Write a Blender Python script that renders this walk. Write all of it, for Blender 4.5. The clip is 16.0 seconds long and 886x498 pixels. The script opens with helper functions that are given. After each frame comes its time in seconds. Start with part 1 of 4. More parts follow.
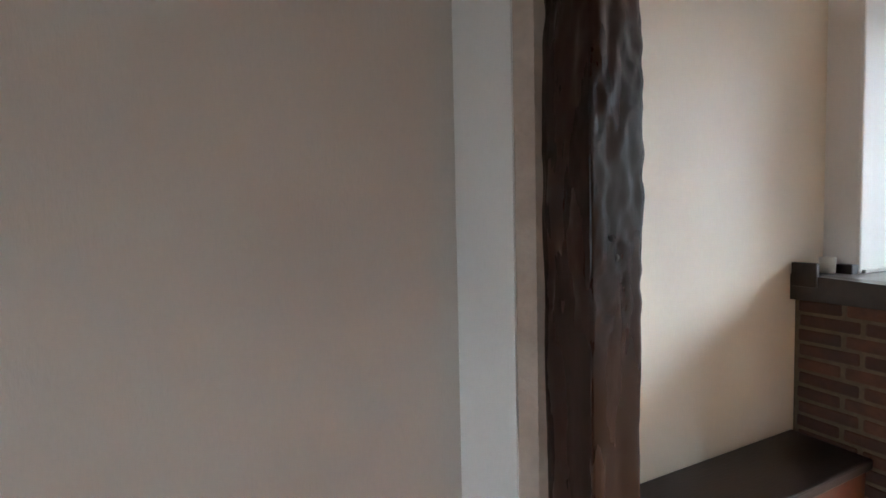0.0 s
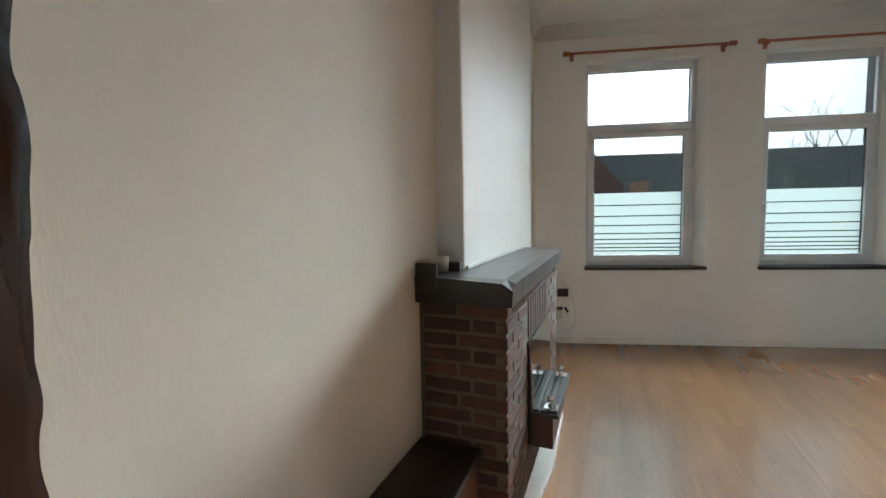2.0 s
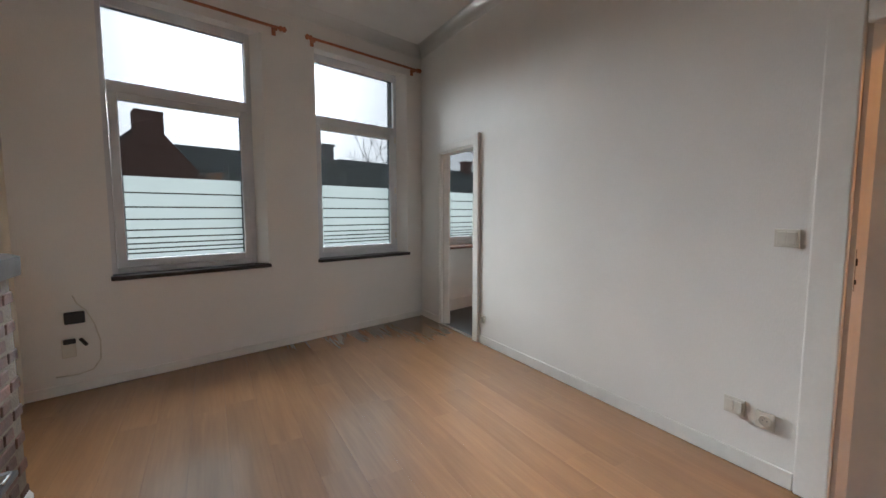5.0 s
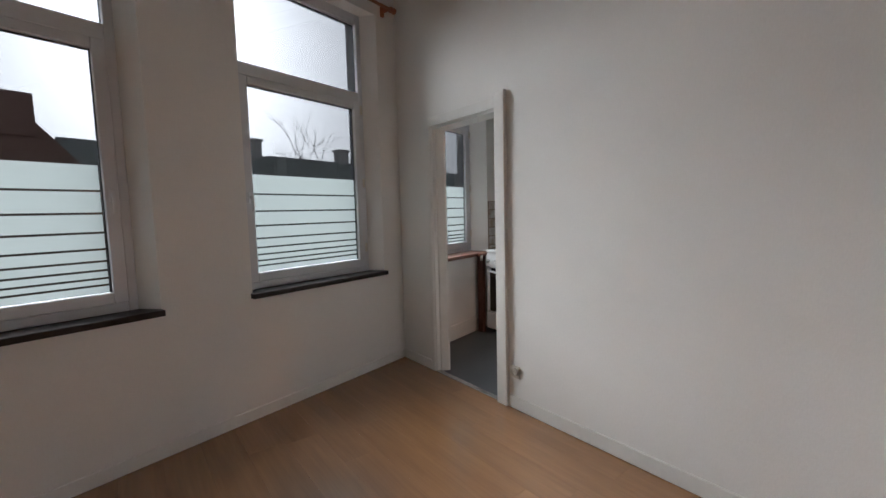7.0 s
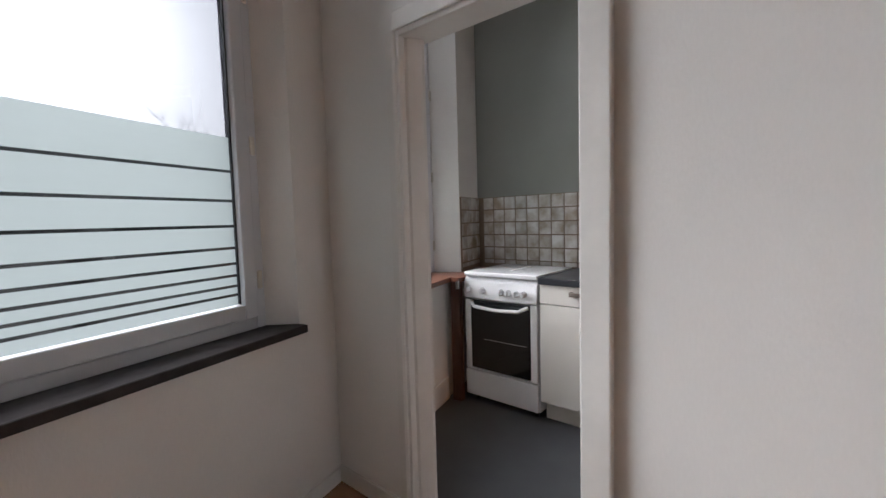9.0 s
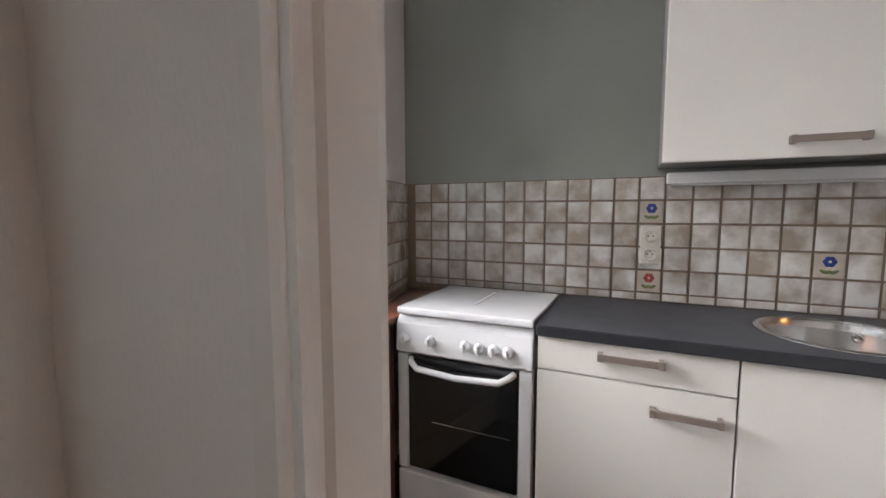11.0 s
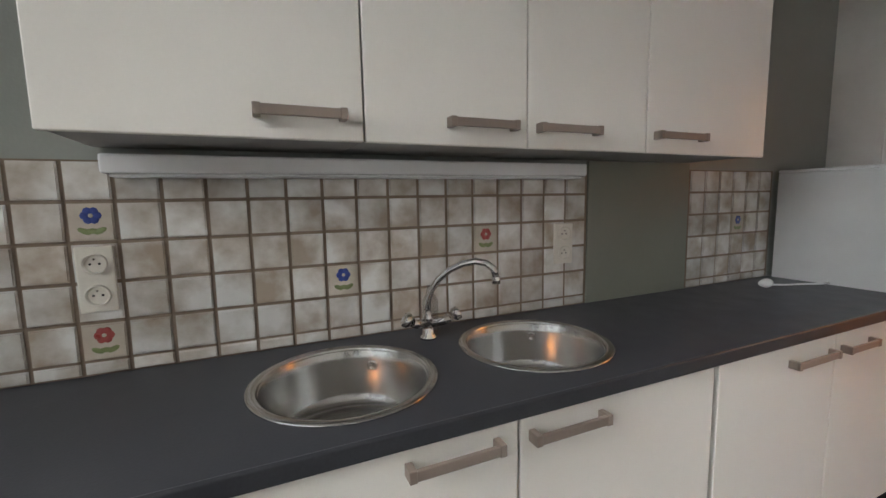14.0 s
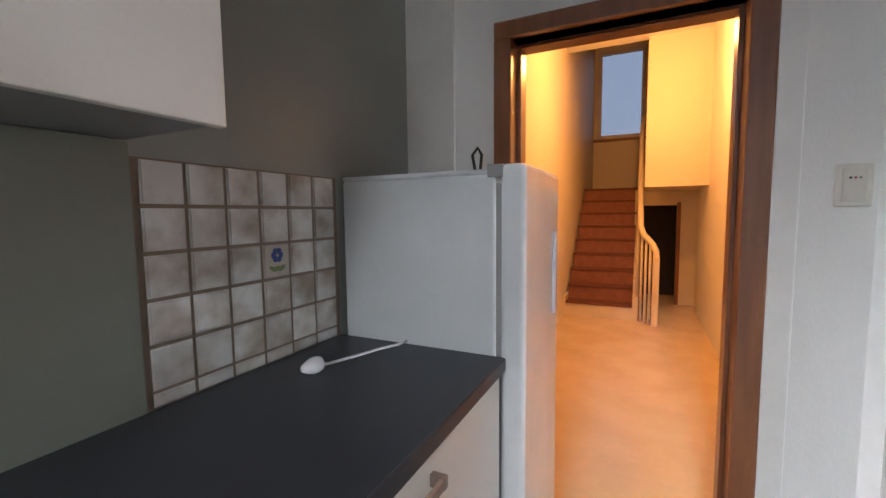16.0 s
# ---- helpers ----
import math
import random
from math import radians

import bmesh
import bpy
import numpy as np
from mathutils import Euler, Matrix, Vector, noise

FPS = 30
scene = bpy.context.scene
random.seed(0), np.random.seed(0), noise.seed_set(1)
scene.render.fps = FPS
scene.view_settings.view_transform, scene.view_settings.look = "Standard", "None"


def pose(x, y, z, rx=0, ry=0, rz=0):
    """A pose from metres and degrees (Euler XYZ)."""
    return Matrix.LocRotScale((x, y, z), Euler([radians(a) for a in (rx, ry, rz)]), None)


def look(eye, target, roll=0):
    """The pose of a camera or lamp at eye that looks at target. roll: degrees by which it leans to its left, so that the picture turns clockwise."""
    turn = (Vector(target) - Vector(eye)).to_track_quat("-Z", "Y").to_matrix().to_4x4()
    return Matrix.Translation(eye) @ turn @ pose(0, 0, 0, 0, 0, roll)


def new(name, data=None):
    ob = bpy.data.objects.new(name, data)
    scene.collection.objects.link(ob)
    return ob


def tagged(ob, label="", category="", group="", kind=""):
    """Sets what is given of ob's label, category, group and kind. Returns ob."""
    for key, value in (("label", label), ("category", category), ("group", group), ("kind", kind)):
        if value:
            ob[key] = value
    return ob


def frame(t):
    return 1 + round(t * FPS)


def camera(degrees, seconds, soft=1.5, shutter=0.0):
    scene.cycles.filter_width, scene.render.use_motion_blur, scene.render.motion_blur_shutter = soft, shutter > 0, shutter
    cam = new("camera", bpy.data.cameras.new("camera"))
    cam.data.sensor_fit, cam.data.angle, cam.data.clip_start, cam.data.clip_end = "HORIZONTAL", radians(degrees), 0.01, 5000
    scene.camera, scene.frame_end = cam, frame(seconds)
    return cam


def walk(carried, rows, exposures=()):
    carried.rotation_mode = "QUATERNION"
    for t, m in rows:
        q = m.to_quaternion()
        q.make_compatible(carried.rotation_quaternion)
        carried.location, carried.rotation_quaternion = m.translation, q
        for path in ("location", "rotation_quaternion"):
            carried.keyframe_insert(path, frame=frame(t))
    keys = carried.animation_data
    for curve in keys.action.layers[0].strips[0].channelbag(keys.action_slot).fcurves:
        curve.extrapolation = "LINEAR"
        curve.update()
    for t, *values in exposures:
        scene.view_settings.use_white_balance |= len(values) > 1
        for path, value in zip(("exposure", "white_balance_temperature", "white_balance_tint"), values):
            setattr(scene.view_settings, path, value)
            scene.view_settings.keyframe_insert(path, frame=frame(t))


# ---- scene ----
cam = camera(93.3, 16.0)
PATH = [
    (0, (-2.449, -6.047, 1.38), (-4.281, -5.251, 1.285), -1.3),
    (0.5, (-2.646, -5.875, 1.388), (-4.287, -4.74, 1.252), -0.8),
    (1, (-2.739, -5.686, 1.382), (-4.131, -4.257, 1.242), -1.0),
    (1.5, (-2.775, -5.555, 1.378), (-3.873, -3.889, 1.231), -1.0),
    (2, (-2.77, -5.465, 1.388), (-3.514, -3.614, 1.237), -1.1),
    (2.5, (-2.759, -5.401, 1.378), (-3.142, -3.444, 1.226), -0.9),
    (3, (-2.718, -5.376, 1.369), (-2.71, -3.382, 1.214), -0.6),
    (3.5, (-2.704, -5.333, 1.351), (-2.322, -3.376, 1.194), -0.3),
    (4, (-2.655, -5.265, 1.332), (-1.985, -3.388, 1.167), -0.3),
    (4.5, (-2.471, -5.081, 1.305), (-1.631, -3.274, 1.137), -0.3),
    (4.7, (-2.417, -4.971, 1.308), (-1.519, -3.192, 1.139), -0.2),
    (6.8, (-2.108, -3.378, 1.331), (-0.903, -1.792, 1.147), -1.0),
    (7, (-2.027, -3.229, 1.33), (-0.807, -1.654, 1.152), -1.4),
    (7.5, (-1.818, -2.824, 1.315), (-0.538, -1.297, 1.141), -1.5),
    (8, (-1.621, -2.433, 1.292), (-0.265, -0.973, 1.119), -1.4),
    (8.5, (-1.426, -2.044, 1.28), (0.031, -0.683, 1.117), -1.5),
    (9, (-1.175, -1.694, 1.265), (0.347, -0.404, 1.127), -1.6),
    (11.3, (-0.213, -0.776, 1.311), (1.622, -0.008, 1.102), -0.4),
    (11.5, (-0.145, -0.771, 1.33), (1.706, -0.047, 1.105), -0.7),
    (12, (-0.006, -0.789, 1.332), (1.91, -0.258, 1.108), -0.6),
    (12.5, (0.078, -0.849, 1.338), (2.045, -0.576, 1.103), -0.8),
    (13, (0.151, -0.943, 1.325), (2.138, -0.984, 1.095), -0.9),
    (13.5, (0.247, -1.061, 1.31), (2.193, -1.464, 1.08), -1.0),
    (14, (0.403, -1.24, 1.323), (2.222, -2.04, 1.092), -1.1),
    (14.4, (0.483, -1.431, 1.309), (2.156, -2.502, 1.079), -1.0),
    (14.5, (0.507, -1.478, 1.305), (2.136, -2.617, 1.077), -1.2),
    (15, (0.608, -1.797, 1.282), (1.983, -3.232, 1.063), -1.0),
    (15.5, (0.697, -2.145, 1.295), (1.801, -3.8, 1.09), -0.8),
    (16, (0.751, -2.516, 1.314), (1.616, -4.311, 1.146), -0.6),
]
walk(cam, [(t, look(eye, target, roll)) for t, eye, target, roll in PATH],
     exposures=[(0, 5.8, 5350, 0), (1.0, 5.55, 5350, -5), (2.0, 5.3, 5550, -5), (3.5, 5.1, 5700, 0), (7.0, 4.65, 5850, 8), (9.0, 4.75, 5900, 12),
                (11.5, 4.95, 6100, 14), (14.0, 4.75, 6100, 8), (15.5, 4.85, 5800, 8), (16.0, 4.9, 5700, 8)])

# ---- light ----
world = bpy.data.worlds.new("overcast_sky")
scene.world = world
world.use_nodes = True
wn = world.node_tree
sky = wn.nodes.new("ShaderNodeTexSky")
sky.sky_type, sky.sun_disc = 'NISHITA', False
sky.sun_elevation, sky.sun_rotation = radians(23), radians(5.7)
sky.air_density, sky.dust_density = 1.0, 5.0
pale = wn.nodes.new("ShaderNodeHueSaturation")
pale.inputs["Saturation"].default_value = 0.12
wn.links.new(sky.outputs[0], pale.inputs["Color"])
cloud = wn.nodes.new("ShaderNodeMix")      # an even cloud layer veils most of the sky
cloud.data_type = 'RGBA'
cloud.inputs[0].default_value = .7
cl_in = [k for k in cloud.inputs if k.type == 'RGBA']
cl_in[1].default_value = (1.72, 1.70, 1.72, 1)
wn.links.new(pale.outputs[0], cl_in[0])
wn.links.new([k for k in cloud.outputs if k.type == 'RGBA'][0], wn.nodes["Background"].inputs[0])
wn.nodes["Background"].inputs[1].default_value = 0.15

sun = bpy.data.lights.new("sun", 'SUN')
sun.energy, sun.angle, sun.color = 0.7, radians(85), (1, .97, .93)
new("sun", sun).matrix_world = look((1.2, 12, 5.2), (0, 0, 0))

lamp = bpy.data.lights.new("hall_bulb", 'POINT')
lamp.energy, lamp.color, lamp.shadow_soft_size = 2.9, (1, .37, .08), .09
new("hall_bulb", lamp).location = (.70, -6.6, 2.72)


# ---- helpers for building ----
def mat(name, col, rough=.5, metal=0.0, col2=None, scale=6, stretch=(1, 1, 1), mix=(.35, .65), bump=.1, bscale=90,
        spec=.5, coat=0.0, per_piece=0.0, detail=6, fine=.06, bstretch=None, rvar=.08):
    """Procedural surface: two colours blended by a noise, a fine grain, and a bump."""
    m = bpy.data.materials.new(name)
    m.use_nodes = True
    nt = m.node_tree
    n, l = nt.nodes, nt.links
    b = n["Principled BSDF"]
    b.inputs["Metallic"].default_value = metal
    b.inputs["Specular IOR Level"].default_value = spec
    b.inputs["Coat Weight"].default_value = coat
    b.inputs["Coat Roughness"].default_value = .12
    tc = n.new("ShaderNodeTexCoord")
    mp = n.new("ShaderNodeMapping")
    mp.inputs["Scale"].default_value = stretch
    l.new(tc.outputs["Object"], mp.inputs["Vector"])
    oi = n.new("ShaderNodeObjectInfo")
    if per_piece:
        mul = n.new("ShaderNodeVectorMath")
        mul.operation = 'SCALE'
        comb = n.new("ShaderNodeCombineXYZ")
        for k in range(3):
            l.new(oi.outputs["Random"], comb.inputs[k])
        l.new(comb.outputs[0], mul.inputs[0])
        mul.inputs["Scale"].default_value = 37.0
        l.new(mul.outputs[0], mp.inputs["Location"])
    big = n.new("ShaderNodeTexNoise")
    big.inputs["Scale"].default_value, big.inputs["Detail"].default_value = scale, detail
    l.new(mp.outputs[0], big.inputs["Vector"])
    ramp = n.new("ShaderNodeValToRGB")
    ramp.color_ramp.elements[0].position, ramp.color_ramp.elements[1].position = mix
    c2 = col2 or tuple(c * .9 for c in col)
    ramp.color_ramp.elements[0].color = (*c2, 1)
    ramp.color_ramp.elements[1].color = (*col, 1)
    l.new(big.outputs["Fac"], ramp.inputs[0])
    small = n.new("ShaderNodeTexNoise")
    small.inputs["Scale"].default_value, small.inputs["Detail"].default_value = bscale, 3
    if bstretch:
        mp2 = n.new("ShaderNodeMapping")
        mp2.inputs["Scale"].default_value = bstretch
        l.new(tc.outputs["Object"], mp2.inputs["Vector"])
        l.new(mp2.outputs[0], small.inputs["Vector"])
    else:
        l.new(mp.outputs[0], small.inputs["Vector"])
    hs = n.new("ShaderNodeHueSaturation")
    l.new(ramp.outputs[0], hs.inputs["Color"])
    mr = n.new("ShaderNodeMapRange")
    mr.inputs["To Min"].default_value, mr.inputs["To Max"].default_value = 1 - fine, 1 + fine
    l.new(small.outputs["Fac"], mr.inputs["Value"])
    if per_piece:
        mr2 = n.new("ShaderNodeMapRange")
        mr2.inputs["To Min"].default_value, mr2.inputs["To Max"].default_value = 1 - per_piece, 1 + per_piece
        l.new(oi.outputs["Random"], mr2.inputs["Value"])
        mm = n.new("ShaderNodeMath")
        mm.operation = 'MULTIPLY'
        l.new(mr.outputs[0], mm.inputs[0])
        l.new(mr2.outputs[0], mm.inputs[1])
        l.new(mm.outputs[0], hs.inputs["Value"])
    else:
        l.new(mr.outputs[0], hs.inputs["Value"])
    l.new(hs.outputs[0], b.inputs["Base Color"])
    rr = n.new("ShaderNodeMapRange")
    rr.inputs["To Min"].default_value, rr.inputs["To Max"].default_value = max(rough - rvar, .02), min(rough + rvar, 1)
    l.new(big.outputs["Fac"], rr.inputs["Value"])
    l.new(rr.outputs[0], b.inputs["Roughness"])
    if bump:
        bp = n.new("ShaderNodeBump")
        bp.inputs["Strength"].default_value, bp.inputs["Distance"].default_value = bump, .004
        l.new(small.outputs["Fac"], bp.inputs["Height"])
        l.new(bp.outputs[0], b.inputs["Normal"])
    return m


WALL = mat("painted_plaster", (.82, .80, .765), .6, col2=(.78, .76, .725), scale=1.6, bump=.25, bscale=140, fine=.03, bstretch=(1, 1, .35))
CREAM = mat("cream_wallpaper", (.83, .78, .665), .65, col2=(.79, .74, .63), scale=1.8, bump=.2, bscale=150, fine=.03, bstretch=(1, 1, .3))
REARWALL = mat("off_white_wall", (.70, .655, .60), .65, col2=(.66, .61, .56), scale=1.8, bump=.2, bscale=150, fine=.03, bstretch=(1, 1, .3))
STUB = mat("rough_tan_plaster", (.55, .46, .38), .85, col2=(.46, .38, .31), scale=9, bump=.9, bscale=45, fine=.12)
CEIL = mat("ceiling_white", (.78, .77, .74), .8, scale=1.2, bump=.1, bscale=100, fine=.02)
WHITE = mat("white_gloss_paint", (.80, .78, .74), .35, col2=(.74, .72, .68), scale=5, bump=.08, bscale=40, fine=.02)
PVC = mat("white_window_plastic", (.68, .69, .71), .3, scale=3, bump=0, fine=.01)


def laminate(name):
    """Oak-print boards: broad streaks and fine grain along the board, an even satin varnish."""
    m = bpy.data.materials.new(name)
    m.use_nodes = True
    n, l = m.node_tree.nodes, m.node_tree.links
    b = n["Principled BSDF"]
    b.inputs["Roughness"].default_value = .25
    b.inputs["Specular IOR Level"].default_value = .85
    b.inputs["Coat Weight"].default_value = .4
    b.inputs["Coat Roughness"].default_value = .17
    tc, oi = n.new("ShaderNodeTexCoord"), n.new("ShaderNodeObjectInfo")
    col = None
    base = ((.315, .158, .064, 1), (.195, .090, .035, 1))
    for sc, w4, streak in (((9, 1.1, 1), 11, .55), ((60, 3.0, 1), 23, .28)):
        mp, nz = n.new("ShaderNodeMapping"), n.new("ShaderNodeTexNoise")
        mp.inputs["Scale"].default_value = sc
        l.new(tc.outputs["Object"], mp.inputs["Vector"])
        nz.noise_dimensions = '4D'
        nz.inputs["Scale"].default_value, nz.inputs["Detail"].default_value = 1, 4
        nz.inputs["Distortion"].default_value = .4
        mu = n.new("ShaderNodeMath")
        mu.operation = 'MULTIPLY'
        mu.inputs[1].default_value = w4
        l.new(oi.outputs["Random"], mu.inputs[0])
        l.new(mu.outputs[0], nz.inputs["W"])
        l.new(mp.outputs[0], nz.inputs["Vector"])
        rp = n.new("ShaderNodeMapRange")
        rp.inputs["From Min"].default_value, rp.inputs["From Max"].default_value = .3, .72
        rp.inputs["To Min"].default_value, rp.inputs["To Max"].default_value = 0, streak
        l.new(nz.outputs["Fac"], rp.inputs["Value"])
        mx = n.new("ShaderNodeMix")
        mx.data_type = 'RGBA'
        ci = [k for k in mx.inputs if k.type == 'RGBA']
        ci[0].default_value, ci[1].default_value = base if col is None else (base[0], (.15, .072, .03, 1))
        l.new(rp.outputs[0], mx.inputs[0])
        if col is not None:
            l.new(col, ci[0])
        col = [k for k in mx.outputs if k.type == 'RGBA'][0]
    hs, mr = n.new("ShaderNodeHueSaturation"), n.new("ShaderNodeMapRange")
    mr.inputs["To Min"].default_value, mr.inputs["To Max"].default_value = .94, 1.06
    l.new(oi.outputs["Random"], mr.inputs["Value"])
    l.new(mr.outputs[0], hs.inputs["Value"])
    l.new(col, hs.inputs["Color"])
    l.new(hs.outputs[0], b.inputs["Base Color"])
    return m


LAM = laminate("oak_laminate")
VINYL = mat("grey_vinyl", (.085, .092, .10), .42, col2=(.065, .07, .08), scale=4, bump=.08, bscale=120, fine=.08)
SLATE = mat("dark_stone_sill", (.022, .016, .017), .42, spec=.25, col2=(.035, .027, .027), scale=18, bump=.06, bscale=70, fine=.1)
WOODPOST = mat("dark_varnished_oak", (.026, .0085, .0045), .27, col2=(.019, .0065, .004), scale=3, stretch=(5, 5, 1.0), bump=.2, bscale=9,
               fine=.25, coat=.0, bstretch=(6, 6, 2.0), rvar=.04, spec=.4)
MANTEL = mat("dark_varnished_mantel", (.024, .013, .010), .33, col2=(.012, .007, .006), scale=4, stretch=(6, 1, 6), bump=.2, bscale=30,
             fine=.2, coat=.22, bstretch=(8, 1, 8))
BRICK = mat("red_brown_brick", (.105, .042, .025), .85, col2=(.064, .029, .018), scale=14, per_piece=.42, bump=.7, bscale=70, fine=.16)
MORTAR = mat("sandy_mortar", (.145, .105, .066), .95, col2=(.105, .075, .048), scale=20, bump=.8, bscale=80, fine=.15)
BLACK = mat("black_plastic", (.012, .012, .013), .4, scale=6, bump=0)
SOOT = mat("sooty_iron", (.012, .011, .011), .8, scale=9, bump=.3)
STEEL = mat("brushed_steel", (.62, .61, .59), .2, metal=1, scale=4, bump=.05, bscale=60, fine=.05)
MIRROR = mat("polished_steel_plate", (.66, .65, .63), .07, metal=1, scale=3, bump=0, fine=.02)
CHROME = mat("chrome", (.80, .80, .80), .06, metal=1, scale=3, bump=0, fine=.01)
GREYBAR = mat("grey_ember_grille", (.06, .06, .062), .45, metal=.6, scale=9, bump=.1)
RODWOOD = mat("orange_varnished_pine", (.42, .14, .06), .38, col2=(.33, .10, .04), scale=9, stretch=(1, 6, 6), bump=.05, coat=.3)
GREEN = mat("grey_green_paint", (.30, .31, .28), .34, col2=(.265, .275, .245), scale=1.5, bump=.15, bscale=120, fine=.03)
OLIVE = mat("sage_green_panel", (.215, .225, .185), .45, scale=1.5, bump=.05, bscale=100, fine=.02)
GROUT = mat("brown_grout", (.23, .175, .13), .9, scale=15, bump=.3)
TILE = mat("mottled_glazed_tile", (.68, .67, .64), .2, col2=(.38, .315, .245), scale=7.5, per_piece=.13, bump=.06, bscale=30, mix=(.34, .62), coat=.3, fine=.05)
DECOR = mat("cream_decor_tile", (.52, .46, .38), .22, col2=(.45, .39, .32), scale=10, bump=.05, coat=.3)
BLUE = mat("blue_glaze", (.035, .06, .26), .3, scale=20, bump=0)
RED = mat("red_glaze", (.36, .07, .06), .3, scale=20, bump=0)
LEAF = mat("green_glaze", (.20, .24, .10), .3, scale=20, bump=0)
ENAMEL = mat("white_enamel", (.80, .80, .80), .18, scale=3, bump=0, fine=.01, coat=.3)
FRIDGEW = mat("white_fridge_steel", (.74, .75, .75), .32, scale=3, bump=.12, bscale=220, fine=.02)
OVENGLASS = mat("black_oven_glass", (.008, .009, .010), .07, scale=3, bump=0)
DOORW = mat("cream_white_cabinet_foil", (.76, .73, .67), .42, col2=(.73, .70, .64), scale=2, bump=.05, bscale=150, fine=.02)
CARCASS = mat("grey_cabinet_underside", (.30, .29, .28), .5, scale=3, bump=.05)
HANDLE = mat("taupe_satin_nickel", (.27, .22, .185), .38, metal=.55, scale=6, bump=.05, bscale=60, fine=.05)
WORKTOP = mat("dark_grey_laminate", (.028, .029, .033), .36, col2=(.022, .023, .027), scale=12, bump=.05, bscale=170, fine=.2, spec=.28)
REDWOOD = mat("reddish_brown_wood", (.175, .058, .028), .36, col2=(.12, .038, .02), scale=4, stretch=(1, 9, 9), bump=.08, bscale=30, coat=.3, fine=.12)
DARKWOOD = mat("dark_brown_board", (.070, .026, .017), .45, col2=(.05, .018, .012), scale=4, stretch=(6, 6, 1), bump=.1, fine=.12)
FRAMEWOOD = mat("brown_stained_door_frame", (.25, .095, .036), .36, col2=(.18, .064, .025), scale=3, stretch=(8, 8, .8), bump=.08, bscale=30, coat=.3, fine=.15)
SOCKET = mat("ivory_socket_plastic", (.70, .66, .58), .35, scale=6, bump=0)
HALLWALL = mat("hall_cream_paint", (.76, .70, .58), .5, col2=(.72, .66, .54), scale=1.5, bump=.15, bscale=90, fine=.03)
HALLFLOOR = mat("hall_cream_linoleum", (.66, .52, .34), .22, col2=(.60, .46, .29), scale=3, bump=.08, bscale=30, fine=.05, coat=.2)
STEP = mat("red_brown_stair_carpet", (.13, .045, .032), .8, col2=(.15, .055, .04), scale=14, bump=.4, bscale=160, fine=.15)
RISER = mat("brown_stair_riser", (.27, .115, .08), .7, col2=(.22, .09, .06), scale=14, bump=.3, bscale=160, fine=.12)
RAILP = mat("cream_rail_paint", (.78, .70, .56), .35, scale=5, bump=0)
HOUSEBRICK = mat("far_brick", (.45, .29, .24), .9, col2=(.35, .21, .17), scale=9, bump=.3, bscale=30, fine=.2)
ROOFDARK = mat("dark_slate_roof", (.25, .27, .265), .8, col2=(.16, .185, .165), scale=3, bump=.5, bscale=12, fine=.3)
STUCCO = mat("pale_render", (.62, .61, .58), .9, scale=3, bump=.2)
ASPHALT = mat("asphalt", (.05, .05, .052), .9, scale=2, bump=.4, bscale=80, fine=.15)
PAVE = mat("grey_paving", (.22, .21, .20), .9, scale=3, bump=.3, bscale=40, fine=.12)
BARK = mat("bare_bark", (.06, .045, .035), .95, scale=12, bump=.4)


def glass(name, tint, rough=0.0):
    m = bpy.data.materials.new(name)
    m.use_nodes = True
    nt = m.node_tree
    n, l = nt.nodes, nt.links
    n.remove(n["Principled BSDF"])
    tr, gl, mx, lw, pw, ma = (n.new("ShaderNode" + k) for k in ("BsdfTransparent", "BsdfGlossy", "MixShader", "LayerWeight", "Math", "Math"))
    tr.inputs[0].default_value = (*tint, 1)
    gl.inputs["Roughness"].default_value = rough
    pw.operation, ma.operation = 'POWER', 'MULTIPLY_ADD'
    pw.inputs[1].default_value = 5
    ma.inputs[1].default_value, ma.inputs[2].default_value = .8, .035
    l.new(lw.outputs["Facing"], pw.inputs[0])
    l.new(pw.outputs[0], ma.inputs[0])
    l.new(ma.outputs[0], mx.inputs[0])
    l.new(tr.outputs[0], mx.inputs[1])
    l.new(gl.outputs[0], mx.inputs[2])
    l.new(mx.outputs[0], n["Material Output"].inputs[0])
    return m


def film(name):
    m = bpy.data.materials.new(name)
    m.use_nodes = True
    nt = m.node_tree
    n, l = nt.nodes, nt.links
    n.remove(n["Principled BSDF"])
    tl, df, tr, m1, m2 = (n.new("ShaderNode" + k) for k in ("BsdfTranslucent", "BsdfDiffuse", "BsdfTransparent", "MixShader", "MixShader"))
    tl.inputs[0].default_value = (.19, .21, .205, 1)
    df.inputs[0].default_value = (.27, .30, .295, 1)
    noise_t = n.new("ShaderNodeTexNoise")
    noise_t.inputs["Scale"].default_value = 3
    mr = n.new("ShaderNodeMapRange")
    mr.inputs["To Min"].default_value, mr.inputs["To Max"].default_value = .12, .28
    l.new(noise_t.outputs["Fac"], mr.inputs["Value"])
    l.new(mr.outputs[0], m1.inputs[0])
    l.new(tl.outputs[0], m1.inputs[1])
    l.new(df.outputs[0], m1.inputs[2])
    m2.inputs[0].default_value = .10
    l.new(m1.outputs[0], m2.inputs[1])
    l.new(tr.outputs[0], m2.inputs[2])
    l.new(m2.outputs[0], n["Material Output"].inputs[0])
    return m


# Grey tint dims the bright view outside; shadows off keep daylight full
PANE = glass("view_dimming_glass", (.135, .136, .138))
# Blue-grey tint here cuts the daylight that reaches the stairs
STAIRPANE = glass("dimming_stair_glass", (.17, .18, .20), .2)
FILM = film("frosted_film")
SPLASH = glass("clear_plastic", (.85, .86, .86), .15)


